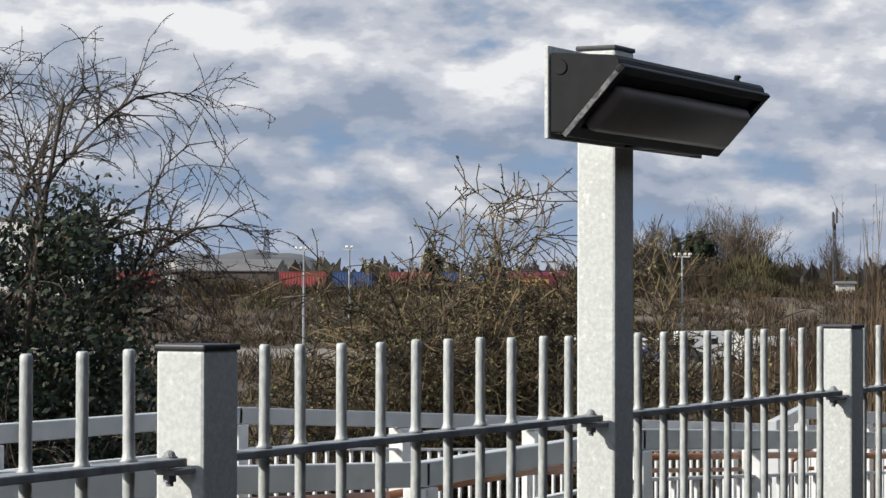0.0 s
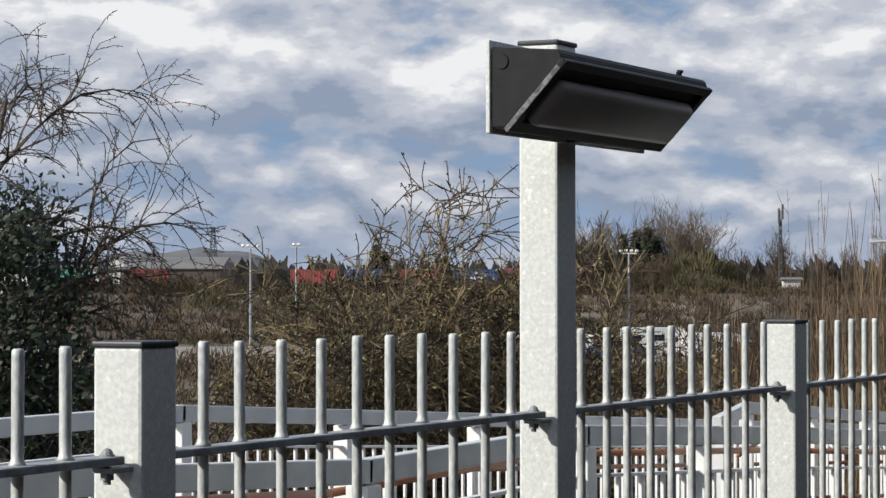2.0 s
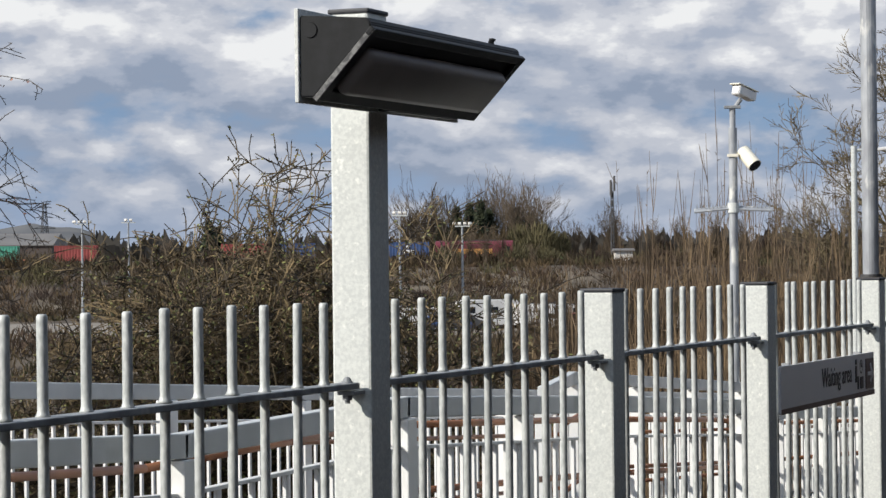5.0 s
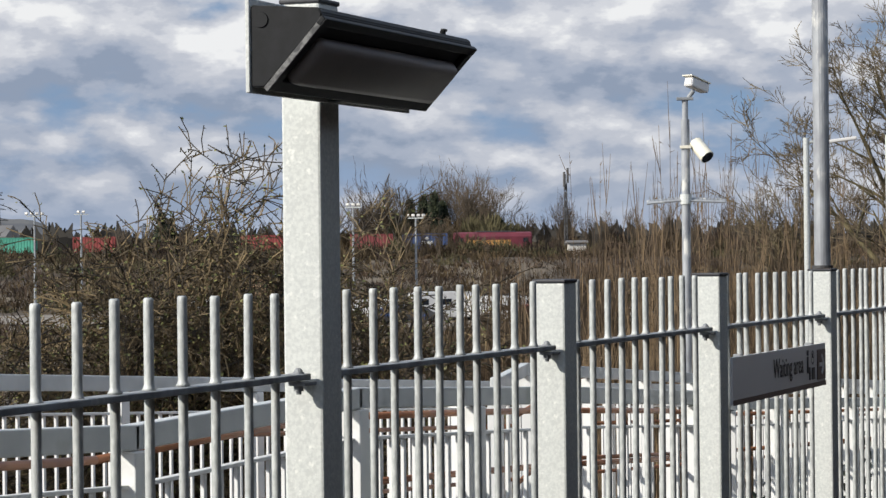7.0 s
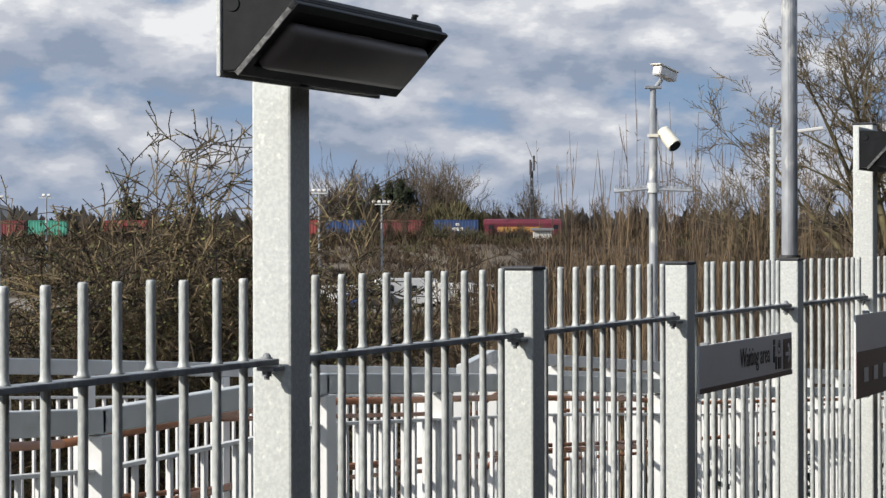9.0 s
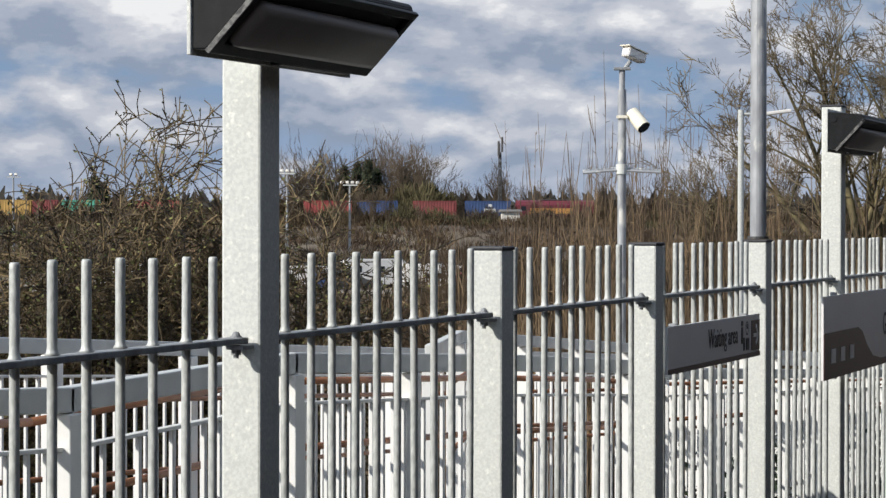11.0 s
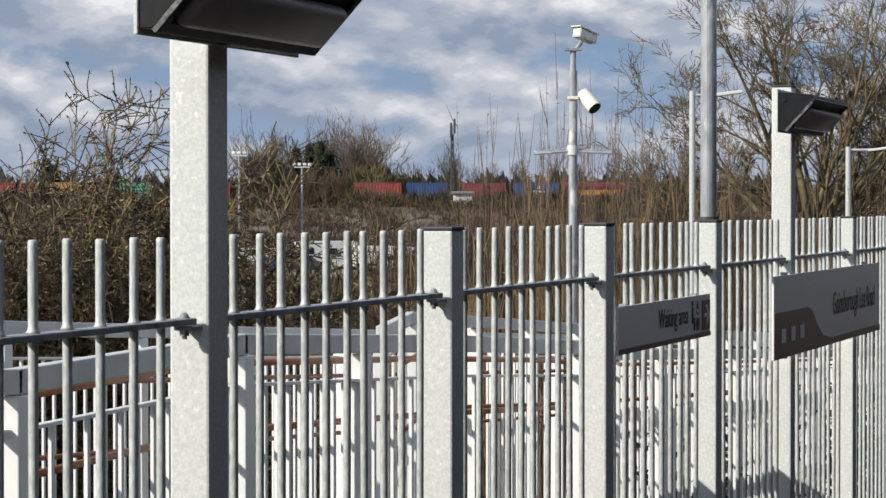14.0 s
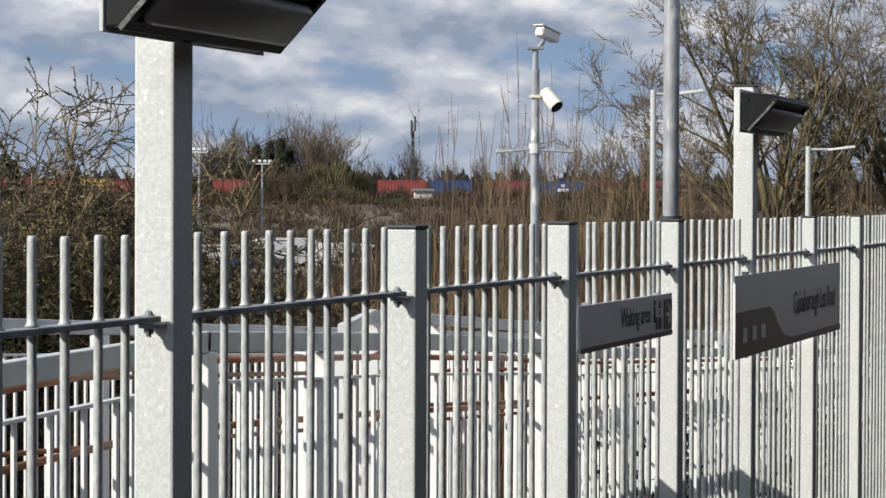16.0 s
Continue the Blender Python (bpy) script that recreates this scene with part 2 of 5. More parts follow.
def box(bm, c, size, bevel=0.0, m=None):
    r = bmesh.ops.create_cube(bm, size=1.0)
    vs = r["verts"]
    bmesh.ops.scale(bm, vec=size, verts=vs)
    if bevel:
        es = list({e for v in vs for e in v.link_edges})
        g = bmesh.ops.bevel(bm, geom=es, offset=bevel, segments=2, affect="EDGES", profile=0.5)
        vs = list({v for f in g["faces"] for v in f.verts} | {v for v in vs if v.is_valid})
    bmesh.ops.translate(bm, vec=c, verts=vs)
    if m is not None:
        bmesh.ops.transform(bm, matrix=m, verts=vs)
    return vs


def tube(bm, a, b, ra, rb=None, n=10, caps=True):
    a, b = Vector(a), Vector(b)
    rb = ra if rb is None else rb
    d = b - a
    r = bmesh.ops.create_cone(bm, cap_ends=caps, segments=n, radius1=ra, radius2=rb, depth=d.length)
    bmesh.ops.transform(bm, matrix=Matrix.Translation((a + b) / 2) @ d.to_track_quat("Z", "Y").to_matrix().to_4x4(), verts=r["verts"])
    return r["verts"]


def prism(bm, profile, x0, x1):
    """A profile in (y, z) drawn out along x."""
    a = [bm.verts.new((x0, y, z)) for y, z in profile]
    b = [bm.verts.new((x1, y, z)) for y, z in profile]
    n = len(profile)
    bm.faces.new(a)
    bm.faces.new(b[::-1])
    for i in range(n):
        bm.faces.new((a[i], b[i], b[(i + 1) % n], a[(i + 1) % n]))
    bmesh.ops.recalc_face_normals(bm, faces=bm.faces)


def words(name, text, size, mat, parent, m, label=""):
    cu = bpy.data.curves.new(name, "FONT")
    cu.body, cu.size, cu.extrude = text, size, 0.0006
    tmp = bpy.data.objects.new(name, cu)
    scene.collection.objects.link(tmp)
    bpy.context.view_layer.update()
    me = bpy.data.meshes.new_from_object(tmp.evaluated_get(bpy.context.evaluated_depsgraph_get()))
    bpy.data.objects.remove(tmp)
    me.materials.clear()
    return link_mesh(name, me, mat, parent, label, m)


AXIS = 24.5   # heading square to the railway line


def polar(az, r, z=0.0):
    return Vector((r * math.cos(radians(az)), r * math.sin(radians(az)), z))


def rail_frame(s, dn, z=0.0, turn=0.0):
    """A pose at dn metres out and s metres along the railway; local x runs along the railway."""
    p = polar(AXIS, dn) + polar(AXIS - 90, s)
    return pose(p.x, p.y, z, 0, 0, AXIS - 90 + turn)


ASPHALT = material("platform asphalt", (0.045, 0.045, 0.047), 0.85, 0, (0.07, 0.07, 0.07), 9, 8, bump=0.2, bump_scale=200, spec=0.12)
BRICK = material("dark brick", (0.12, 0.065, 0.05), 0.85, 0, (0.17, 0.10, 0.075), 2, 8, bump=0.2, bump_scale=30)


# ---- ground and platform ----
LOW, FLOOR = -3.7, -0.95


def ground_z(x, y):
    p = x * math.cos(radians(AXIS)) + y * math.sin(radians(AXIS))
    s = x * math.sin(radians(AXIS)) - y * math.cos(radians(AXIS))
    t = min(1, max(0, (p - 255) / 75))
    z = LOW + 5.2 * t * t * (3 - 2 * t)
    z += noise.noise((x * 0.02, y * 0.02, 0)) * 0.7 * min(1, max(0, (p - 250) / 30))
    return z


def ground():
    verts, faces = [], []
    rr = [0, 6, 12, 20, 30, 45, 60, 80, 100, 130, 160, 190, 220, 240, 255, 265, 275, 285, 295, 305, 315, 325, 335, 350, 370, 400, 470, 600, 900, 1500, 2500, 4500]
    n = 72
    for r in rr:
        for k in range(n):
            a = 2 * math.pi * k / n
            x, y = r * math.cos(a), r * math.sin(a)
            verts.append((x, y, ground_z(x, y)))
    for i in range(len(rr) - 1):
        for k in range(n):
            faces.append((i * n + k, i * n + (k + 1) % n, (i + 1) * n + (k + 1) % n, (i + 1) * n + k))
    ob = raw("ground", verts, faces, GROUND, smooth=True)
    tagged(ob, "rough brown winter ground falling away and rising to a railway bank", "ground", kind="structure")


def platform():
    bm = bmesh.new()
    box(bm, (12, -2.2, (LOW + FLOOR) / 2), (60, 9.7, FLOOR - LOW))
    tagged(part("platform", bm, ASPHALT), "dark asphalt station platform behind the railing", "platform", kind="structure")
    # added wall behind the camera, never in view: darkens the fill on shaded faces
    bm = bmesh.new()
    box(bm, (12, -7.2, 1.1), (60, 0.3, 3.9))
    tagged(part("wall_south", bm, BRICK), "unseen plain dark brick wall added behind the platform to cut fill light", "wall", kind="structure")
    # added slab, out of view: keeps sky light off the platform-side faces
    bm = bmesh.new()
    box(bm, (12, -3.0, 2.95), (60, 8.3, 0.2))
    tagged(part("ceiling", bm, WALL_DARK), "unseen dark slab added over the platform to block sky light", "canopy", kind="structure")
    bm = bmesh.new()
    prism(bm, [(2.66, LOW), (5.7, LOW), (5.7, 0.3), (2.66, 0.3)], 0.2, 7.7)
    vs = [bm.verts.new(v) for v in ((7.7, 2.66, LOW), (7.7, 5.7, LOW), (7.7, 5.7, 0.3), (7.7, 2.66, 0.3), (10.2, 2.66, LOW), (10.2, 5.7, LOW), (10.2, 5.7, 0.15), (10.2, 2.66, 0.15))]
    for q in ((0, 1, 2, 3), (4, 7, 6, 5), (3, 2, 6, 7), (0, 3, 7, 4), (1, 5, 6, 2)):
        bm.faces.new([vs[i] for i in q])
    bmesh.ops.recalc_face_normals(bm, faces=bm.faces)
    tagged(part("ramp", bm, ASPHALT), "dark asphalt access ramp sloping down beside the platform", "ramp", kind="structure")


# ---- the fence ----
FY, PITCH, X0, TOP, RAIL = 2.487, 1.802, 5.508, 1.80, 1.598


# posts stand a little off their even spacing
SHIFT = {-1: -0.007, 0: 0.004, 2: -0.010, 3: 0.050, 4: -0.034, 5: 0.034, 6: -0.008}


def post_x(k):
    return X0 + k * PITCH + SHIFT.get(k, 0.0)


def post_thing(k, top, label):
    x = post_x(k)
    t = thing("fence_post" if top < 2 else "lamp_post", label, "post", pose(x, FY, 0), group="fence posts")
    bm = bmesh.new()
    box(bm, (0, 0, (top + FLOOR) / 2), (0.116, 0.103, top - FLOOR), 0.007)
    part("shaft", bm, GALV, t)
    bm = bmesh.new()
    box(bm, (0, 0, top + 0.004), (0.122, 0.109, 0.012), 0.004)
    part("cap", bm, PLASTIC, t, "dark plastic cap")
    bm = bmesh.new()
    box(bm, (-0.085, -0.012, RAIL - 0.016), (0.075, 0.045, 0.010), 0.002)
    part("bracket", bm, GALV_DULL, t, "galvanised rail bracket")
    bm = bmesh.new()
    tube(bm, (-0.098, -0.006, RAIL + 0.005), (-0.098, -0.006, RAIL + 0.011), 0.014, n=12)
    r = bmesh.ops.create_uvsphere(bm, u_segments=10, v_segments=6, radius=0.011)
    bmesh.ops.translate(bm, vec=(-0.098, -0.006, RAIL + 0.011), verts=r["verts"])
    tube(bm, (-0.098, -0.006, RAIL - 0.02), (-0.098, -0.006, RAIL - 0.034), 0.013, n=6)
    tube(bm, (-0.098, -0.006, RAIL - 0.034), (-0.098, -0.006, RAIL - 0.042), 0.007, n=8)
    part("bolt", bm, GALV_DULL, t, "domed rail bolt")
    bm = bmesh.new()
    box(bm, (-0.058, 0, FLOOR + 0.11), (0.05, 0.045, 0.010), 0.002)
    part("bracket", bm, GALV_DULL, t)
    return t


def bar_mesh():
    """A round bar with the weld collar where it passes the rail."""
    bm = bmesh.new()
    prof = [(0.0, FLOOR + 0.05), (0.010, FLOOR + 0.05), (0.0108, FLOOR + 0.06), (0.0108, FLOOR + 0.08), (0.0108, RAIL - 0.015), (0.0108, RAIL + 0.006), (0.0165, RAIL + 0.0078), (0.0125, RAIL + 0.013), (0.0108, RAIL + 0.021), (0.0108, RAIL + 0.035), (0.0108, TOP - 0.015), (0.0108, TOP - 0.004), (0.008, TOP), (0.0, TOP)]
    n = 10
    rings = []
    for r, z in prof[1:-1]:
        rings.append([bm.verts.new((r * math.cos(2 * math.pi * i / n), r * math.sin(2 * math.pi * i / n), z)) for i in range(n)])
    for a, b in zip(rings, rings[1:]):
        for i in range(n):
            bm.faces.new((a[i], a[(i + 1) % n], b[(i + 1) % n], b[i]))
    bm.faces.new(rings[-1])
    bm.faces.new(rings[0][::-1])
    me = bpy.data.meshes.new("bar")
    bm.to_mesh(me)
    bm.free()
    me.materials.append(GALV_BAR)
    me.polygons.foreach_set("use_smooth", [len(p.vertices) == 4 for p in me.polygons])
    return me


def fence():
    rnd = random.Random(3)
    bars = bar_mesh()
    for k in range(-2, 16):
        lamp = k in (0, 4)
        top = (2.491 if k == 0 else 2.471) if lamp else TOP - 0.004
        post_thing(k, top, "tall square galvanised post carrying a black floodlight" if lamp else "square galvanised steel fence post with dark cap")
    for k in range(-3, 16):
        xm = (post_x(k) + post_x(k + 1)) / 2
        t = thing("railing", "galvanised steel railing of round vertical bars", "railing", pose(xm, FY, 0), group="platform railings")
        for z in (RAIL, FLOOR + 0.126):
            bm = bmesh.new()
            box(bm, (-0.008, -0.004, z), (post_x(k + 1) - post_x(k) - 0.134, 0.05, 0.015), 0.003)
            part("rail", bm, GALV_DULL, t, "flat galvanised rail")
        for i in range(10):
            link_mesh("bar", bars, None, t, m=pose((i - 4.5) * 0.153, 0, rnd.uniform(-0.002, 0.002), rnd.uniform(-0.25, 0.25), rnd.uniform(-0.25, 0.25), rnd.uniform(0, 360)))


def floodlight(k):
    """A wedge-shaped lamp case on its mounting plate; local x runs along the fence, -y faces the platform."""
    t = thing("floodlight", "black wedge-shaped floodlight with smoked sloping lens, unlit", "floodlight", pose(post_x(k) + 0.012, FY, -0.005 if k == 0 else -0.026), group="platform floodlights")
    h = 0.466
    bm = bmesh.new()
    box(bm, (0, -0.056, 2.362), (2 * h + 0.012, 0.010, 0.212), 0.002)
    part("mounting_plate", bm, GALV, t, "galvanised mounting plate")
    bm = bmesh.new()
    prism(bm, [(-0.062, 2.268), (-0.062, 2.452), (-0.228, 2.440), (-0.236, 2.428), (-0.236, 2.416), (-0.096, 2.268)], -h, h)
    bmesh.ops.bevel(bm, geom=list(bm.edges), offset=0.003, segments=2, affect="EDGES")
    part("case", bm, BLACK, t)
    # sloping door frame and lens, in the plane of the slope
    a, b = Vector((0, -0.240, 2.418)), Vector((0, -0.098, 2.266))
    u = (b - a).normalized()
    nrm = Vector((0, u.z, -u.y))
    L = (b - a).length
    basis = Matrix((Vector((1, 0, 0)), u, nrm)).transposed().to_4x4()
    m = Matrix.Translation((a + b) / 2) @ basis
    bm = bmesh.new()
    box(bm, (0, -L / 2 + 0.008, 0.004), (2 * h + 0.016, 0.022, 0.014), 0.003)
    box(bm, (0, L / 2 - 0.015, 0.004), (2 * h + 0.0, 0.032, 0.014), 0.003)
    box(bm, (-h + 0.012, 0, 0.0045), (0.034, L, 0.0135), 0.003)
    box(bm, (h - 0.012, 0, 0.0045), (0.034, L, 0.0135), 0.003)
    part("door_frame", bm, BLACK, t, "black hinged front frame", m)
    bm = bmesh.new()
    box(bm, (0, 0.010, 0.010), (2 * h - 0.095, L - 0.084, 0.050), 0.020)
    part("lens", bm, LENS, t, "smoked sloping lens", m, smooth=True)
    bm = bmesh.new()
    box(bm, (-h - 0.004, 0, 0.005), (0.006, L + 0.004, 0.013), 0.001)
    part("edge_strip", bm, EDGE, t, "worn bare metal edge", m)
    bm = bmesh.new()
    tube(bm, (h * 0.74, -0.205, 2.438), (h * 0.74, -0.205, 2.452), 0.008, n=8)
    box(bm, (h * 0.74 + 0.008, -0.205, 2.455), (0.02, 0.012, 0.007), 0.002)
    part("sensor", bm, BLACK, t, "small black stud")
    bm = bmesh.new()
    tube(bm, (-h - 0.003, -0.088, 2.418), (-h + 0.004, -0.088, 2.418), 0.017, 0.019, n=20)
    part("blanking_plug", bm, BLACK, t, "round blanking plug")
    bm = bmesh.new()
    box(bm, (h * 0.35, -0.082, 2.264), (0.9 * h, 0.035, 0.012), 0.002)
    part("hinge", bm, BLACK, t)


def wall_sign(name, label, x0, x1, z0, z1, y):
    t = thing(name, label, "sign", pose(x0, y, z0))
    w, h = x1 - x0, z1 - z0
    bm = bmesh.new()
    box(bm, (w / 2, 0, h / 2), (w, 0.012, h), 0.002)
    part("board", bm, SIGN, t)
    for fx in (0.12, 0.88):
        bm = bmesh.new()
        box(bm, (w * fx, 0.022, h / 2), (0.04, 0.03, h * 1.06), 0.002)
        part("clip", bm, GALV_DULL, t, "sign fixing channel")
    return t, w, h


def signs():
    up = Matrix(((1, 0, 0, 0), (0, 0, -1, 0), (0, 1, 0, 0), (0, 0, 0, 1)))
    t, w, h = wall_sign("direction_sign", "white waiting area direction sign with maroon stripe on the railing", 9.155, 10.70, 1.305, 1.487, 2.424)
    bm = bmesh.new()
    box(bm, (w / 2, -0.0075, 0.010), (w, 0.003, 0.020))
    part("stripe", bm, MAROON, t, "dark maroon stripe")
    words("lettering", "Waiting area", 0.088, INK, t, pose(0.62, -0.008, 0.072) @ up @ Matrix.Diagonal((1.12, 1.25, 1, 1)))
    bm = bmesh.new()
    box(bm, (w - 0.085, -0.0075, 0.093), (0.15, 0.003, 0.128))
    part("arrow_panel", bm, MAROON, t, "dark maroon arrow panel")
    bm = bmesh.new()
    box(bm, (w - 0.09, -0.0105, 0.093), (0.085, 0.003, 0.016))
    for s_ in (1, -1):
        box(bm, (0, 0, 0), (0.06, 0.003, 0.016), 0, Matrix.Translation((w - 0.066, -0.0105, 0.093 + s_ * 0.018)) @ Matrix.Rotation(s_ * radians(45), 4, "Y"))
    part("arrow", bm, SIGN, t, "white arrow")
    bm = bmesh.new()
    for k in range(16):
        a0, a1 = math.tau * k / 16, math.tau * (k + 1) / 16
        bm.faces.new([bm.verts.new((w - 0.245 + q * math.cos(a), -0.0075, 0.128 + q * math.sin(a))) for q, a in ((0.030, a0), (0.030, a1), (0.023, a1), (0.023, a0))])
    box(bm, (w - 0.245, -0.0075, 0.136), (0.006, 0.003, 0.018))
    box(bm, (w - 0.239, -0.0075, 0.128), (0.014, 0.003, 0.006))
    part("clock_symbol", bm, INK, t, "round clock symbol")
    bm = bmesh.new()
    box(bm, (w - 0.335, -0.0075, 0.10), (0.022, 0.003, 0.07))
    box(bm, (w - 0.315, -0.0075, 0.078), (0.05, 0.003, 0.022))
    box(bm, (w - 0.298, -0.0075, 0.055), (0.02, 0.003, 0.04))
    box(bm, (w - 0.335, -0.0075, 0.150), (0.024, 0.003, 0.022))
    part("seat_symbol", bm, INK, t, "plain dark seat symbol")
    bm = bmesh.new()
    box(bm, (w - 0.235, -0.0075, 0.060), (0.05, 0.003, 0.05))
    part("case_symbol", bm, INK, t, "plain dark case symbol")

    t, w, h = wall_sign("station_sign", "white station name board with maroon swoosh on the railing", 11.95, 15.14, 1.12, 1.525, 2.394)
    # maroon swoosh along the foot of the board
    pts = [(0, 0), (w, 0), (w, 0.035), (1.55, 0.035), (1.30, 0.06), (1.12, 0.13), (1.0, 0.20), (0.88, 0.226), (0, 0.226)]
    bm = bmesh.new()
    a = [bm.verts.new((x, -0.0095, z)) for x, z in pts]
    b = [bm.verts.new((x, -0.0065, z)) for x, z in pts]
    bm.faces.new(a)
    bm.faces.new(b[::-1])
    for i in range(len(pts)):
        bm.faces.new((a[i], b[i], b[(i + 1) % len(pts)], a[(i + 1) % len(pts)]))
    bmesh.ops.recalc_face_normals(bm, faces=bm.faces)
    part("swoosh", bm, MAROON, t, "dark maroon swoosh")
    for i in range(3):
        bm = bmesh.new()
        box(bm, (0.22 + i * 0.24, -0.0115, 0.11), (0.10, 0.003, 0.07))
        part("logo_mark", bm, SIGN, t, "plain white operator mark")
    words("lettering", "Gainsborough Lea Road", 0.135, INK, t, pose(1.60, -0.009, 0.158) @ up @ Matrix.Diagonal((1.06, 1.3, 1, 1)))


# ---- white ramp railings ----
def ramp_railing(name, label, pts, posts_at, drop=1.15, handrail=None, side=1):
    """pts: (x, y, z) of the top rail."""
    t = thing(name, label, "railing")
    P = [Vector(p) for p in pts]
    seg = [(a, b) for a, b in zip(P, P[1:])]
    for a, b in seg:
        d = b - a
        flat = Vector((d.x, d.y, 0)).normalized()
        sidev = Vector((-flat.y, flat.x, 0))
        m = Matrix((d.normalized(), sidev, d.normalized().cross(sidev))).transposed().to_4x4()
        n = max(1, int(d.length / 3.2))
        for i in range(n):
            p, q = a + d * (i / n), a + d * ((i + 1) / n)
            bm = bmesh.new()
            box(bm, (0, 0, -0.035), (d.length / n - 0.004 + 0.03, 0.05, 0.07), 0.005)
            part("top_rail", bm, WHITE_RAIL, t, "weathered white top rail", Matrix.Translation((p + q) / 2) @ m)
        bm = bmesh.new()
        box(bm, (0, 0, -0.17), (d.length, 0.03, 0.012), 0.002)
        part("infill_rail", bm, WHITE, t, "", Matrix.Translation((a + b) / 2) @ m)
        if handrail:
            bm = bmesh.new()
            for dz in handrail:
                o = sidev * (0.11 * side) + Vector((0, 0, dz))
                tube(bm, a + o, b + o, 0.0125, n=10)
            part("handrail", bm, RUSTY, t, "brown coated handrail", smooth=True)
        # balusters, and posts at their steps
        L = math.hypot(d.x, d.y)
        step = posts_at
        npost = max(1, round(L / step))
        for i in range(0 if a is P[0] else 1, npost + 1):
            p = a + d * (i / npost)
            bm = bmesh.new()
            foot = p.z - LOW if p.x > 10.2 else drop
            box(bm, (0, 0, -foot / 2 - 0.0375), (0.075, 0.075, foot - 0.07), 0.004)
            part("post", bm, WHITE, t, "", Matrix.Translation(p) @ Matrix.Rotation(math.atan2(flat.y, flat.x), 4, "Z"))
        nb = int(L / (0.105 if a.x < 9 else 0.24))
        for i in range(1, nb):
            p = a + d * (i / nb)
            link_mesh("baluster", PALING if p.x > 10.2 else BALUSTER, None, t, "", Matrix.Translation(p) @ Matrix.Rotation(math.atan2(flat.y, flat.x), 4, "Z"))
    return t


def baluster_mesh(foot):
    bm = bmesh.new()
    tube(bm, (0, 0, foot), (0, 0, -0.17), 0.0105, n=6)
    me = bpy.data.meshes.new("baluster")
    bm.to_mesh(me)
    bm.free()
    me.materials.append(WHITE)
    return me


BALUSTER, PALING = baluster_mesh(-1.065), baluster_mesh(-2.6)


def ramps():
    ramp_railing("ramp_railing", "white painted ramp railing with weathered top rail", [(2.5, 3.3, 1.60), (6.08, 3.3, 1.428), (7.62, 3.3, 1.448), (9.83, 3.3, 1.335), (11.7, 3.3, 1.217), (15, 4.0, 0.98), (34, 4.3, -0.07)], 1.25, handrail=(-0.10, -0.33), side=1)
    ramp_railing("ramp_railing", "white painted outer ramp railing beside the hedge", [(0.5, 5.5, 1.437), (8.6, 5.5, 1.432), (14.2, 5.5, 1.12), (34, 5.5, 0.0)], 1.5, handrail=(-0.28, -0.62), side=-1)
    ramp_railing("ramp_railing", "white painted railing of the lower ramp flight", [(12.2, 4.5, 1.245), (13.5, 4.8, 1.262), (17.0, 4.8, 1.035), (34, 4.8, 0.05)], 1.25, handrail=(-0.2, -0.55), side=-1)


# ---- poles ----
def tall_pole():
    x = post_x(3)
    t = thing("tall_pole", "weathered round galvanised pole standing on a fence post", "pole", pose(x + 0.004, FY, TOP))
    bm = bmesh.new()
    tube(bm, (0, 0, 0.012), (0, 0, 6.5), 0.036, 0.034, 20)
    part("pole", bm, GALV_POLE, t, smooth=False)
    bm = bmesh.new()
    tube(bm, (0, 0, 0.008), (0, 0, 0.02), 0.048, n=16)
    part("flange", bm, STEEL_DARK, t)


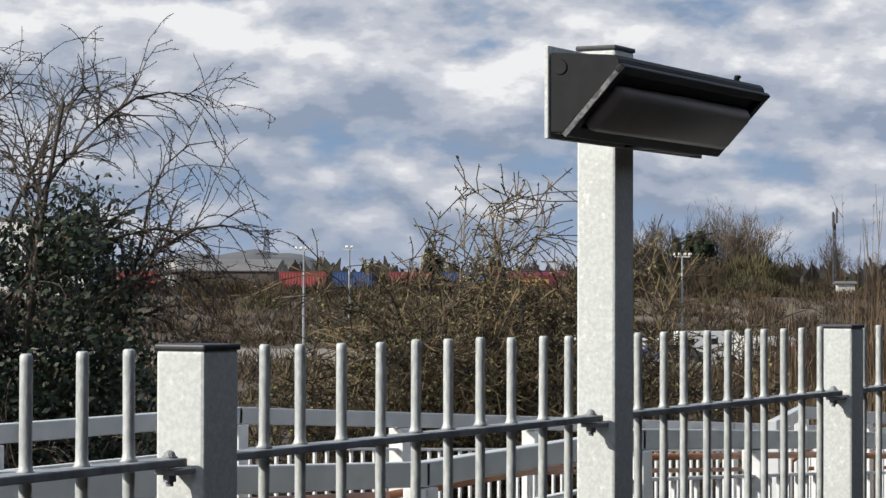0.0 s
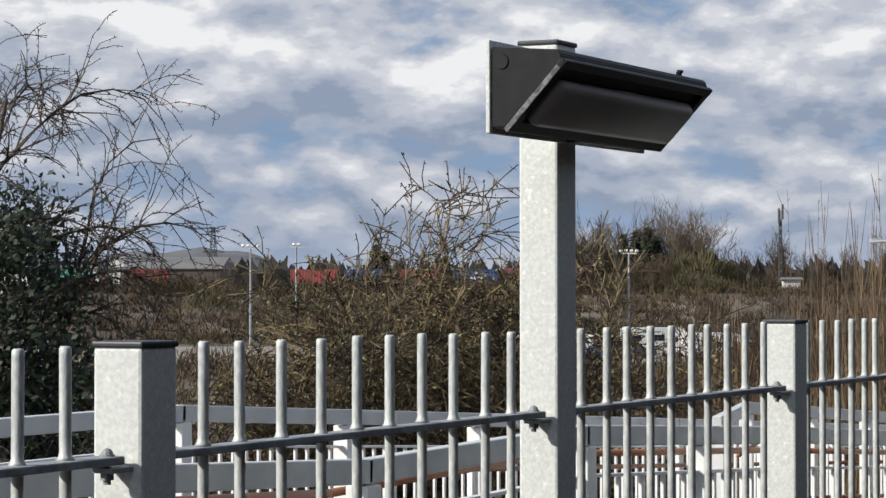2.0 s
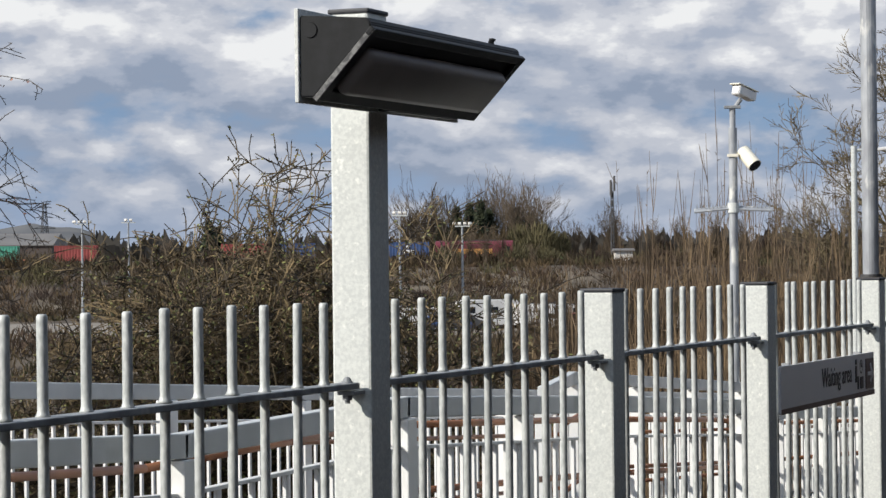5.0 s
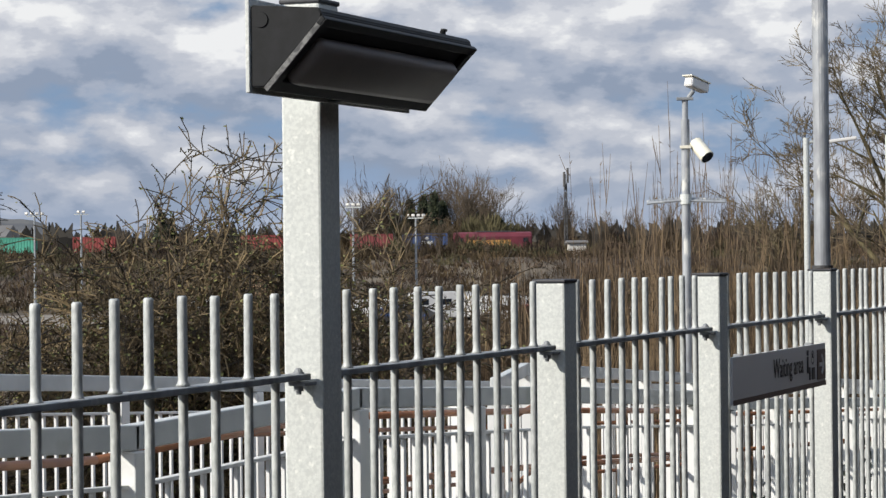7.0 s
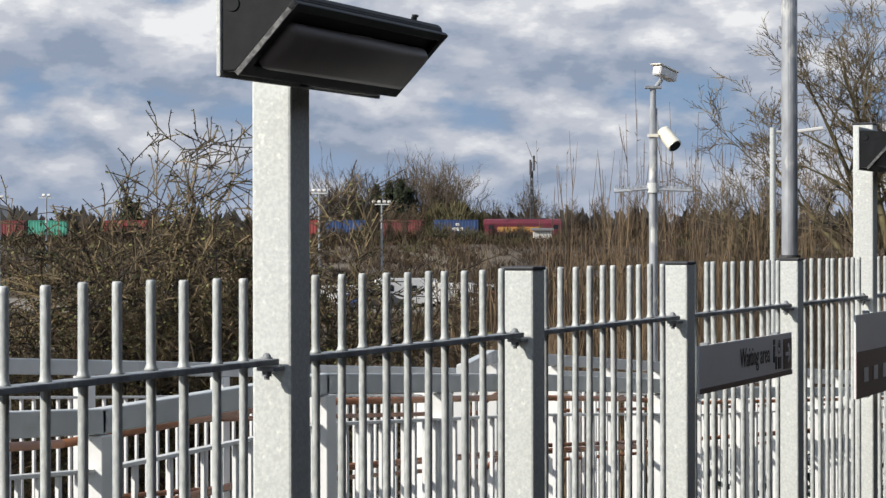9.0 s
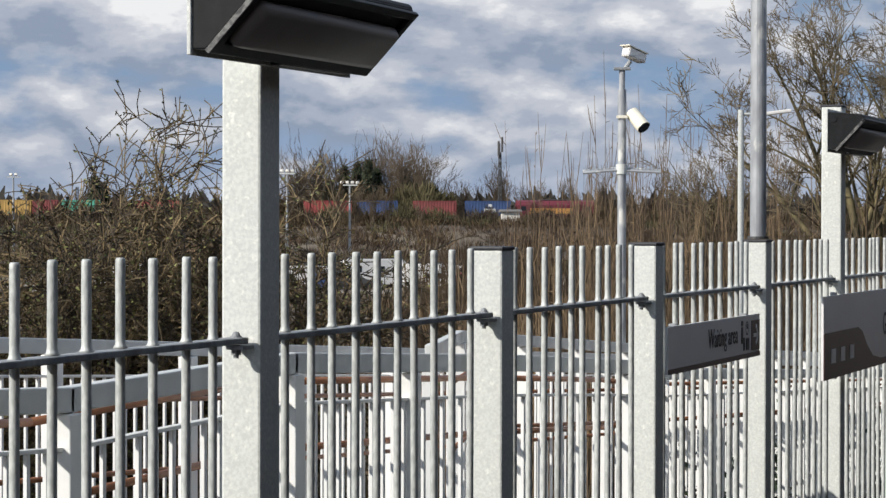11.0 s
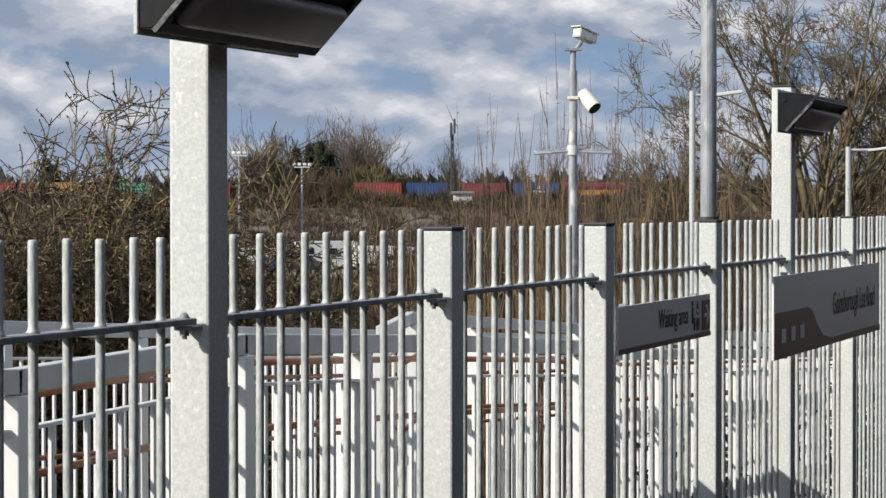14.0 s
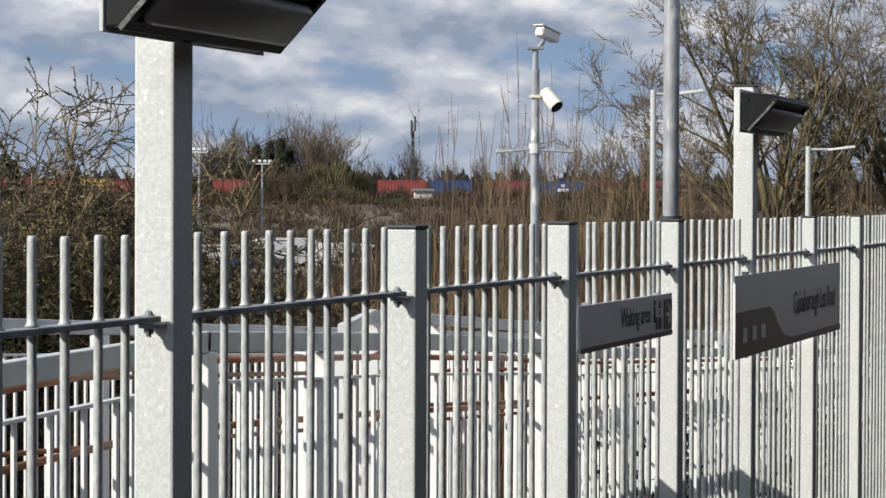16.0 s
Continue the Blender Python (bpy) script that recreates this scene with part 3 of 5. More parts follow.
def cctv_pole():
    R = 18.0
    p = polar(15.88, R)
    gz = LOW
    t = thing("cctv_pole", "galvanised pole with two cream security cameras and spiked guard arms", "cctv pole", pose(p.x, p.y, gz, 0, 0, 15.88 - 90))
    zt = lambda el: 1.876 + R * math.tan(radians(el)) - gz
    bm = bmesh.new()
    tube(bm, (0, 0, 0), (0, 0, zt(3.05)), 0.034, 0.031, 18)
    tube(bm, (0, 0, zt(3.05)), (0, 0, zt(3.50)), 0.022, 0.022, 14)
    part("pole", bm, GALV_POLE, t, smooth=False)
    # guard arms
    for s_ in (-1, 1):
        bm = bmesh.new()
        z = zt(1.22)
        box(bm, (0, 0, 0), (0.27, 0.055, 0.012), 0.002, pose(s_ * 0.145, 0, z - 0.004, 28, s_ * (3 if s_ > 0 else 5), 0))
        for i in range(9):
            tube(bm, (s_ * (0.03 + i * 0.028), 0, z), (s_ * (0.035 + i * 0.028), -0.02, z + 0.036), 0.005, 0.001, 5)
        part("guard_arm", bm, GALV_POLE, t, "spiked anti-climb arm")
    bm = bmesh.new()
    tube(bm, (0, 0, zt(1.22) - 0.03), (0, 0, zt(1.22) + 0.04), 0.042, n=16)
    part("clamp", bm, GALV, t)
    bm = bmesh.new()
    box(bm, (0, 0, zt(3.52)), (0.12, 0.07, 0.02), 0.003)
    tube(bm, (0.02, 0, zt(3.52)), (0.06, 0, zt(3.70)), 0.016, n=10)
    part("head_bracket", bm, GALV_DULL, t)
    # upper housing, a long box with a sun shield, turned to the platform
    m = Matrix.Translation((0.085, -0.02, zt(3.82))) @ Euler((radians(-14), radians(0), radians(-40))).to_matrix().to_4x4() @ Matrix.Diagonal((0.74, 0.74, 0.80, 1))
    bm = bmesh.new()
    box(bm, (0, 0, 0), (0.105, 0.26, 0.085), 0.014)
    cam_ = part("camera_housing", bm, VAN_WHITE, t, "white camera housing", m)
    bm = bmesh.new()
    box(bm, (0, -0.01, 0.05), (0.125, 0.30, 0.010), 0.003)
    part("sun_shield", bm, CREAM, cam_, "pale sun shield")
    bm = bmesh.new()
    box(bm, (0, -0.131, 0), (0.085, 0.006, 0.062), 0.002)
    part("front_window", bm, VAN_WHITE, cam_, "bright window plate")
    # lower cylinder
    m = Matrix.Translation((0.110, -0.02, zt(2.36))) @ Euler((radians(-30), radians(-38), 0)).to_matrix().to_4x4()
    bm = bmesh.new()
    tube(bm, (0, 0, -0.085), (0, 0, 0.075), 0.052, 0.050, 20)
    low = part("camera_cylinder", bm, CREAM, t, "cream cylindrical camera", m, smooth=False)
    bm = bmesh.new()
    tube(bm, (0, 0, -0.089), (0, 0, -0.084), 0.046, 0.046, 20)
    part("lens_ring", bm, GLASS, low, "dark lens glass")
    bm = bmesh.new()
    box(bm, (0.03, 0, zt(2.42)), (0.12, 0.03, 0.02), 0.003)
    box(bm, (0, -0.03, zt(2.42)), (0.08, 0.02, 0.022), 0.003)
    part("side_bracket", bm, CREAM, t)


def street_lamp(az, R, el_top, arm, dia):
    p = polar(az, R)
    gz = LOW
    top = 1.876 + R * math.tan(radians(el_top)) - gz
    t = thing("street_lamp", "slim grey street lamp with a flat arm lantern", "street lamp", pose(p.x, p.y, gz, 0, 0, az - 90), group="street lamps")
    bm = bmesh.new()
    tube(bm, (0, 0, 0), (0, 0, top), dia / 2, dia / 2 * 0.9, 12)
    part("column", bm, GALV_BAR, t)
    bm = bmesh.new()
    tube(bm, (0, 0, top - 0.07), (arm * 0.6, 0, top - 0.07), dia * 0.22, n=8)
    part("arm", bm, GALV_BAR, t)
    bm = bmesh.new()
    box(bm, (0, 0, 0), (arm * 0.62, 0.16, 0.055), 0.015, pose(arm * 0.75, 0, top - 0.045, 0, -7, 0))
    part("lantern", bm, VAN_WHITE, t, "pale flat lantern")


def flood_mast(az, R, el_top, lamps=4, lean=0.0):
    p = polar(az, R)
    gz = ground_z(p.x, p.y)
    top = 1.876 + R * math.tan(radians(el_top)) - gz
    t = thing("floodlight_mast", "slim steel yard mast with a bar of lamps", "light mast", pose(p.x, p.y, gz, 0, lean, az - 90), group="yard light masts")
    bm = bmesh.new()
    tube(bm, (0, 0, 0), (0, 0, top - 0.4), 0.15, 0.09, 10)
    part("mast", bm, GALV_DULL, t)
    bm = bmesh.new()
    box(bm, (0, 0, top - 0.35), (1.5, 0.1, 0.1))
    part("crossbar", bm, GALV, t)
    for i in range(lamps):
        bm = bmesh.new()
        box(bm, (0, 0, 0), (0.30, 0.24, 0.24), 0.03, pose((i - (lamps - 1) / 2) * 0.5, 0, top - 0.1, -25, 0, 20 * (i - 1.5)))
        part("lamp", bm, WALL_LIGHT, t, "boxy lamp head")


def lattice(name, label, az, R, z0, z1, w0, w1, arms=(), mat=None):
    p = polar(az, R)
    t = thing(name, label, "tower", pose(p.x, p.y, z0, 0, 0, az - 70))
    h = z1 - z0
    bm = bmesh.new()
    r = max(w0 * 0.035, 0.06)
    cor = ((-1, -1), (1, -1), (1, 1), (-1, 1))
    lv = 9
    for cx, cy in cor:
        tube(bm, (cx * w0 / 2, cy * w0 / 2, 0), (cx * w1 / 2, cy * w1 / 2, h), r, r * 0.7, 5)
    for i in range(lv):
        a, b = i / lv, (i + 1) / lv
        wa, wb = (w0 + (w1 - w0) * a) / 2, (w0 + (w1 - w0) * b) / 2
        for j in range(4):
            c, e = cor[j], cor[(j + 1) % 4]
            tube(bm, (c[0] * wa, c[1] * wa, a * h), (e[0] * wb, e[1] * wb, b * h), r * 0.6, n=4)
            tube(bm, (e[0] * wa, e[1] * wa, a * h), (c[0] * wb, c[1] * wb, b * h), r * 0.6, n=4)
    part("frame", bm, mat or STEEL_DARK, t)
    for zf, wl in arms:
        bm = bmesh.new()
        tube(bm, (-wl / 2, 0, h * zf), (wl / 2, 0, h * zf), r * 0.8, n=4)
        tube(bm, (-wl / 2, 0, h * zf), (0, 0, h * zf + wl * 0.12), r * 0.6, n=4)
        tube(bm, (wl / 2, 0, h * zf), (0, 0, h * zf + wl * 0.12), r * 0.6, n=4)
        part("cross_arm", bm, mat or STEEL_DARK, t)
    return t, h


def towers():
    lattice("pylon", "distant steel lattice electricity pylon on the hill", 31.6, 1500, 0.6, 1.876 + 1500 * math.tan(radians(1.47)), 6, 1.5, ((0.62, 14), (0.78, 11), (0.93, 9)))
    lattice("pylon", "small far-off lattice electricity pylon", 28.3, 2600, 0.5, 1.876 + 2600 * math.tan(radians(0.80)), 8, 2, ((0.7, 18), (0.9, 12)))
    t, h = lattice("phone_mast", "slim lattice phone mast with panel antennas", 18.69, 366, 1.3, 1.876 + 366 * math.tan(radians(1.62)), 0.42, 0.30, ())
    for i, dx in enumerate((-0.28, 0.28, 0.0)):
        bm = bmesh.new()
        box(bm, (dx, (-0.2, -0.2, 0.3)[i], h + (0.5, 1.1, 0.2)[i]), (0.30, 0.2, 2.2), 0.03)
        part("antenna", bm, ROOF, t, "grey panel antenna")


# ---- the freight train ----
TRACK_DN, DECK, SPEED = 349.0, 2.62, 4.52
train_things = []


def container(s0, s1, mat, label, logo=False):
    w = s1 - s0
    t = thing("container", label, "container", rail_frame((s0 + s1) / 2, TRACK_DN, DECK + 0.16), group="freight containers")
    h = 2.15
    bm = bmesh.new()
    n = int(w / 0.42)
    edge = []
    for k in range(n):
        x = (k - n / 2) * (w - 0.4) / n
        st = (w - 0.4) / n
        edge += [(x, 1.18), (x + st * 0.3, 1.21), (x + st * 0.6, 1.21), (x + st * 0.9, 1.18)]
    loop = [(x, -y) for x, y in edge] + [(x, y) for x, y in reversed(edge)]
    lo_ = [bm.verts.new((x, y, 0.05)) for x, y in loop]
    hi_ = [bm.verts.new((x, y, h - 0.05)) for x, y in loop]
    bm.faces.new(lo_[::-1])
    bm.faces.new(hi_)
    for k in range(len(loop)):
        bm.faces.new((lo_[k], lo_[(k + 1) % len(loop)], hi_[(k + 1) % len(loop)], hi_[k]))
    bmesh.ops.recalc_face_normals(bm, faces=bm.faces)
    part("body", bm, mat, t)
    for sx_ in (-1, 1):
        for sy_ in (-1, 1):
            bm = bmesh.new()
            box(bm, (sx_ * (w / 2 - 0.08), sy_ * 1.16, h / 2), (0.16, 0.16, h), 0.01)
            part("corner_post", bm, mat, t)
    for z in (0.08, h - 0.06):
        bm = bmesh.new()
        box(bm, (0, -1.20, z), (w - 0.33, 0.06, 0.12), 0)
        part("side_rail", bm, mat, t)
    if logo:
        bm = bmesh.new()
        box(bm, (0.2, -1.24, 0.85), (1.6, 0.012, 0.45))
        box(bm, (0.2, -1.24, 1.5), (0.5, 0.012, 0.35), 0, None)
        part("logo", bm, WHITE, t, "plain pale company mark")
    train_things.append(t)


def wagon(s0, s1):
    w = s1 - s0
    t = thing("flat_wagon", "dark flat container wagon on the far railway line", "wagon", rail_frame((s0 + s1) / 2, TRACK_DN, 1.5), group="flat wagons")
    bm = bmesh.new()
    box(bm, (0, 0, DECK - 1.5 + 0.04), (w - 0.5, 2.4, 0.2), 0.02)
    box(bm, (0, 0, DECK - 1.5 - 0.2), (w - 2.0, 0.5, 0.35), 0.02)
    part("deck", bm, STEEL_DARK, t)
    for sx_ in (-1, 1):
        for dx in (-0.9, 0.9):
            for sy_ in (-1, 1):
                bm = bmesh.new()
                x = sx_ * (w / 2 - 2.2) + dx
                tube(bm, (x, sy_ * 0.76 - 0.06, 0.46), (x, sy_ * 0.76 + 0.06, 0.46), 0.43, n=18)
                part("wheel", bm, STEEL_DARK, t)
    train_things.append(t)


def locomotive(s0, s1):
    w = s1 - s0
    t = thing("locomotive", "maroon diesel locomotive with a gold band", "locomotive", rail_frame((s0 + s1) / 2, TRACK_DN, 1.5))
    bm = bmesh.new()
    prism(bm, [(-1.3, 0.9), (1.3, 0.9), (1.3, 2.9), (1.0, 3.35), (0.5, 3.55), (-0.5, 3.55), (-1.0, 3.35), (-1.3, 2.9)], -w / 2, w / 2)
    bmesh.ops.bevel(bm, geom=[e for e in bm.edges if abs(e.verts[0].co.x - e.verts[1].co.x) < 0.01], offset=0.12, segments=2, affect="EDGES")
    part("body", bm, LOCO_RED, t)
    bm = bmesh.new()
    box(bm, (-0.6, -1.31, 2.05), (w * 0.56, 0.03, 0.75))
    part("band", bm, LOCO_GOLD, t, "gold body band")
    for x in (-w / 2 + 0.9, w / 2 - 0.9):
        bm = bmesh.new()
        box(bm, (x, -1.31, 2.4), (0.7, 0.04, 0.6), 0.02)
        part("window", bm, GLASS, t, "dark cab window")
    bm = bmesh.new()
    box(bm, (0, 0, 0.8), (w - 0.4, 2.3, 0.3), 0.03)
    part("frame", bm, STEEL_DARK, t)
    bm = bmesh.new()
    box(bm, (0.5, 0, 3.6), (w * 0.5, 1.3, 0.16), 0.04)
    part("roof_grille", bm, STEEL_DARK, t, "dark roof grille")
    for x in (-w / 2 + 1.4, -w / 2 + 3.2, w / 2 - 3.2, w / 2 - 1.4):
        for sy_ in (-1, 1):
            bm = bmesh.new()
            tube(bm, (x, sy_ * 0.76 - 0.06, 0.5), (x, sy_ * 0.76 + 0.06, 0.5), 0.5, n=18)
            part("wheel", bm, STEEL_DARK, t)
    train_things.append(t)


def train():
    locomotive(-11.9, -1.0)
    for a, b in ((-27.2, -12.3), (-42.4, -27.6), (-57.6, -42.8), (-72.8, -58.0), (-91.0, -73.2), (-106, -91.4)):
        wagon(a, b)
    for a, b, m, c, lg in ((-19.0, -12.8, BLUE, "blue", True), (-26.3, -20.4, DRED, "dull red", False), (-34.1, -28.6, BLUE, "blue", False), (-41.6, -35.0, RED, "red", False),
                           (-64.6, -58.8, RED, "red", False), (-74.9, -69.7, GREEN, "bright green", False), (-78.9, -75.5, DRED, "short dull red", False), (-83.4, -79.1, YELLOW, "yellow", False),
                           (-90.2, -85.0, RED, "red", False), (-98.5, -92.6, DRED, "dull red", False), (-105.2, -99.2, BLUE, "blue", False)):
        container(a, b, m, c + " ribbed steel shipping container on a moving wagon", lg)


def railway():
    bm = bmesh.new()
    box(bm, (0, 0, -0.3), (900, 4.4, 0.6), 0)
    ob = part("track_bed", bm, YARD)
    ob.matrix_world = rail_frame(0, TRACK_DN, 1.38)
    tagged(ob, "stone ballast bed of the far railway", "track bed", kind="structure")
    for dy in (-0.72, 0.72):
        bm = bmesh.new()
        box(bm, (0, dy, 0.05), (900, 0.07, 0.14), 0)
        ob = part("rail", bm, STEEL_DARK)
        ob.matrix_world = rail_frame(0, TRACK_DN, 1.38)
        tagged(ob, "dark steel running rail on ballast", "rail", kind="structure")


# ---- yard: vehicles, cabins, sheds ----
def van(s, dn, w, h, turn, label, camper=False, mat=None):
    p = rail_frame(s, dn, 0)
    gz = ground_z(p.translation.x, p.translation.y)
    t = thing("camper_van" if camper else "van", label, "van", rail_frame(s, dn, gz, turn), group="parked vans")
    bm = bmesh.new()
    prof = [(-w / 2, 0.35), (w / 2, 0.35), (w / 2, 1.1), (w / 2 - 0.55, 1.25), (w / 2 - 1.15, h * 0.86), (w / 2 - 1.5, h), (-w / 2 + 0.08, h), (-w / 2, h - 0.15)]
    if camper:
        prof = [(-w / 2, 0.35), (w / 2, 0.35), (w / 2, 1.1), (w / 2 - 0.7, 1.3), (w / 2 - 1.2, 1.75), (w / 2 - 0.9, 2.05), (w / 2 - 1.2, h), (-w / 2 + 0.1, h), (-w / 2, h - 0.2)]
    a = [bm.verts.new((x, -0.98, z)) for x, z in prof]
    b = [bm.verts.new((x, 0.98, z)) for x, z in prof]
    bm.faces.new(a)
    bm.faces.new(b[::-1])
    for i in range(len(prof)):
        bm.faces.new((a[i], b[i], b[(i + 1) % len(prof)], a[(i + 1) % len(prof)]))
    bmesh.ops.recalc_face_normals(bm, faces=bm.faces)
    bmesh.ops.bevel(bm, geom=list(bm.edges), offset=0.06, segments=2, affect="EDGES")
    part("body", bm, mat or VAN_WHITE, t)
    spots = ((w / 2 - 1.35, 1.5, 0.7, 0.5),) + (((-0.2, 1.65, 0.9, 0.5), (-w / 2 + 1.0, 1.65, 0.7, 0.5)) if camper else ())
    for x, z, ww, hh in spots:
        for sy_ in (-1, 1):
            bm = bmesh.new()
            box(bm, (x, sy_ * 0.985, z), (ww, 0.02, hh), 0.005)
            part("window", bm, GLASS, t, "dark window")
    bm = bmesh.new()
    box(bm, (0, 0, 0), (0.04, 1.6, 0.6), 0.01, pose(w / 2 - 0.86, 0, 1.5 if not camper else 1.5, 0, -38, 0))
    part("windscreen", bm, GLASS, t, "dark windscreen")
    for x in (-w / 2 + 1.0, w / 2 - 0.95):
        for sy_ in (-1, 1):
            bm = bmesh.new()
            tube(bm, (x, sy_ * 0.9 - 0.1, 0.34), (x, sy_ * 0.9 + 0.1, 0.34), 0.34, n=16)
            part("wheel", bm, TYRE, t)


def car(s, dn, turn, mat, label):
    p = rail_frame(s, dn, 0)
    gz = ground_z(p.translation.x, p.translation.y)
    t = thing("car", label, "car", rail_frame(s, dn, gz, turn), group="parked cars")
    prof = [(-2.1, 0.3), (2.1, 0.3), (2.1, 0.75), (1.1, 0.95), (0.4, 1.45), (-1.2, 1.48), (-1.95, 1.0), (-2.1, 0.9)]
    bm = bmesh.new()
    a = [bm.verts.new((x, -0.85, z)) for x, z in prof]
    b = [bm.verts.new((x, 0.85, z)) for x, z in prof]
    bm.faces.new(a)
    bm.faces.new(b[::-1])
    for i in range(len(prof)):
        bm.faces.new((a[i], b[i], b[(i + 1) % len(prof)], a[(i + 1) % len(prof)]))
    bmesh.ops.recalc_face_normals(bm, faces=bm.faces)
    bmesh.ops.bevel(bm, geom=list(bm.edges), offset=0.07, segments=2, affect="EDGES")
    part("body", bm, mat, t)
    for sy_ in (-1, 1):
        bm = bmesh.new()
        box(bm, (-0.45, sy_ * 0.855, 1.18), (1.7, 0.02, 0.34), 0.005)
        part("window", bm, GLASS, t, "dark side window")
    for x in (-1.3, 1.35):
        for sy_ in (-1, 1):
            bm = bmesh.new()
            tube(bm, (x, sy_ * 0.78 - 0.09, 0.31), (x, sy_ * 0.78 + 0.09, 0.31), 0.31, n=16)
            part("wheel", bm, TYRE, t)


def shed(name, label, s, dn, w, d, h, wall, roof, turn=0, pitch=0.12, z=None, windows=0):
    p = rail_frame(s, dn, 0).translation
    gz = ground_z(p.x, p.y) if z is None else z
    t = thing(name, label, "building", rail_frame(s, dn, gz, turn))
    bm = bmesh.new()
    box(bm, (0, 0, h / 2 - 1), (w, d, h + 2))
    part("wall", bm, wall, t)
    bm = bmesh.new()
    r = pitch * d
    prism(bm, [(-d / 2 - 0.3, h), (d / 2 + 0.3, h), (d / 2 + 0.3, h + 0.15), (0, h + r + 0.15), (-d / 2 - 0.3, h + 0.15)], -w / 2 - 0.3, w / 2 + 0.3)
    part("roof", bm, roof, t)
    for i in range(windows):
        bm = bmesh.new()
        box(bm, ((i + 0.5 - windows / 2) * w / windows, -d / 2 - 0.02, h * 0.6), (w / windows * 0.4, 0.06, h * 0.3), 0)
        part("window", bm, GLASS, t, "dark window")
    return t


def place_az(az, dn):
    """Distance along the railway at heading az, dn metres out."""
    return -dn * math.tan(radians(az - AXIS))


def yard():
    bm = bmesh.new()
    box(bm, (0, 0, -0.5), (210, 56, 1.0))
    ob = part("yard_surface", bm, YARD)
    ob.matrix_world = rail_frame(6, 222, LOW + 0.05)
    tagged(ob, "pale gravel vehicle yard", "yard", kind="structure")
    dn = 212
    for az, w, h, turn, lab, camp, mat in ((26.9, 5.6, 2.1, 8, "white panel van parked in the yard", False, None), (26.2, 5.2, 2.2, 0, "white panel van parked in the yard", False, None),
                                           (22.9, 5.4, 1.9, 5, "white panel van parked in the yard", False, None), (21.45, 6.2, 2.5, 12, "white camper van with dark windows in the yard", True, None),
                                           (20.75, 5.6, 2.1, 170, "white panel van parked in the yard", False, None), (19.9, 5.3, 2.0, 4, "white panel van parked in the yard", False, None), (24.1, 5.2, 2.2, 0, "white panel van parked in the yard", False, None)):
        van(place_az(az, dn), dn, w, h, turn, lab, camp, mat)
    for az, turn, mat, lab in ((22.5, 0, BLUE, "blue car parked in the yard"), (22.1, 10, STEEL_DARK, "dark grey car parked in the yard"), (20.3, 180, VAN_WHITE, "white car parked in the yard"), (19.3, 5, DRED, "red car parked in the yard"), (18.7, 0, STEEL_DARK, "dark car parked in the yard")):
        car(place_az(az, 206), 206, turn, mat, lab)
    shed("site_cabin", "tan boarded site cabin in the yard", place_az(25.6, 226), 226, 6.0, 3.0, 3.6, TAN, ROOF, windows=2)
    shed("cabin", "small pale blue-grey cabin by the railway", place_az(18.45, 335), 335, 2.3, 2.0, 1.7, WALL_LIGHT, ROOF, z=1.6)
    shed("warehouse", "low dark warehouse with a grey sheet roof", place_az(32.35, 420), 420, 16, 20, 4.0, WALL_DARK, ROOF, z=1.5, pitch=0.10)
    shed("factory", "pale industrial building behind the trees", place_az(34.4, 430), 430, 13, 14, 4.6, WALL_LIGHT, ROOF, z=1.0, pitch=0.05, windows=3)
    shed("factory_tower", "pale square plant tower", place_az(33.75, 428), 428, 2.6, 3, 6.6, WALL_LIGHT, ROOF, z=1.5, pitch=0.02)
    shed("factory", "pale industrial building behind the trees", place_az(37.0, 330), 330, 18, 14, 12.5, WALL_LIGHT, ROOF, z=-1.0, pitch=0.03, windows=4)


# ---- plants ----
class Wood:
    """Gathers tapered twigs as three- or five-sided tubes."""

    def __init__(self):
        self.v, self.f = [], []

    def twig(self, pts, radii, n=3):
        base = len(self.v)
        for i, p in enumerate(pts):
            d = (pts[min(i + 1, len(pts) - 1)] - pts[max(i - 1, 0)])
            if d.length < 1e-6:
                d = Vector((0, 0, 1))
            d.normalize()
            a = d.orthogonal().normalized()
            b = d.cross(a)
            for k in range(n):
                c = 2 * math.pi * k / n
                self.v.append(p + (a * math.cos(c) + b * math.sin(c)) * radii[i])
        for i in range(len(pts) - 1):
            for k in range(n):
                self.f.append((base + i * n + k, base + i * n + (k + 1) % n, base + (i + 1) * n + (k + 1) % n, base + (i + 1) * n + k))

    def leaf(self, p, size, rnd):
        a = Vector((rnd.gauss(0, 1), rnd.gauss(0, 1), rnd.gauss(0, 1))).normalized()
        b = a.orthogonal().normalized()
        base = len(self.v)
        self.v += [p, p + (a * 0.5 + b * 0.32) * size, p + a * size, p + (a * 0.5 - b * 0.32) * size]
        self.f.append((base, base + 1, base + 2, base + 3))


def rand_dir(rnd):
    return Vector((rnd.gauss(0, 1), rnd.gauss(0, 1), rnd.gauss(0, 1))).normalized()


def spur(w, rnd, p, size):
    """A short thorn or bud spur: a three-sided spike."""
    d = rand_dir(rnd)
    a = d.orthogonal().normalized() * size * 0.11
    b = d.cross(a)
    k = len(w.v)
    w.v += [p + a, p - a * 0.5 + b * 0.87, p - a * 0.5 - b * 0.87, p + d * size]
    w.f += [(k, k + 1, k + 3), (k + 1, k + 2, k + 3), (k + 2, k, k + 3)]


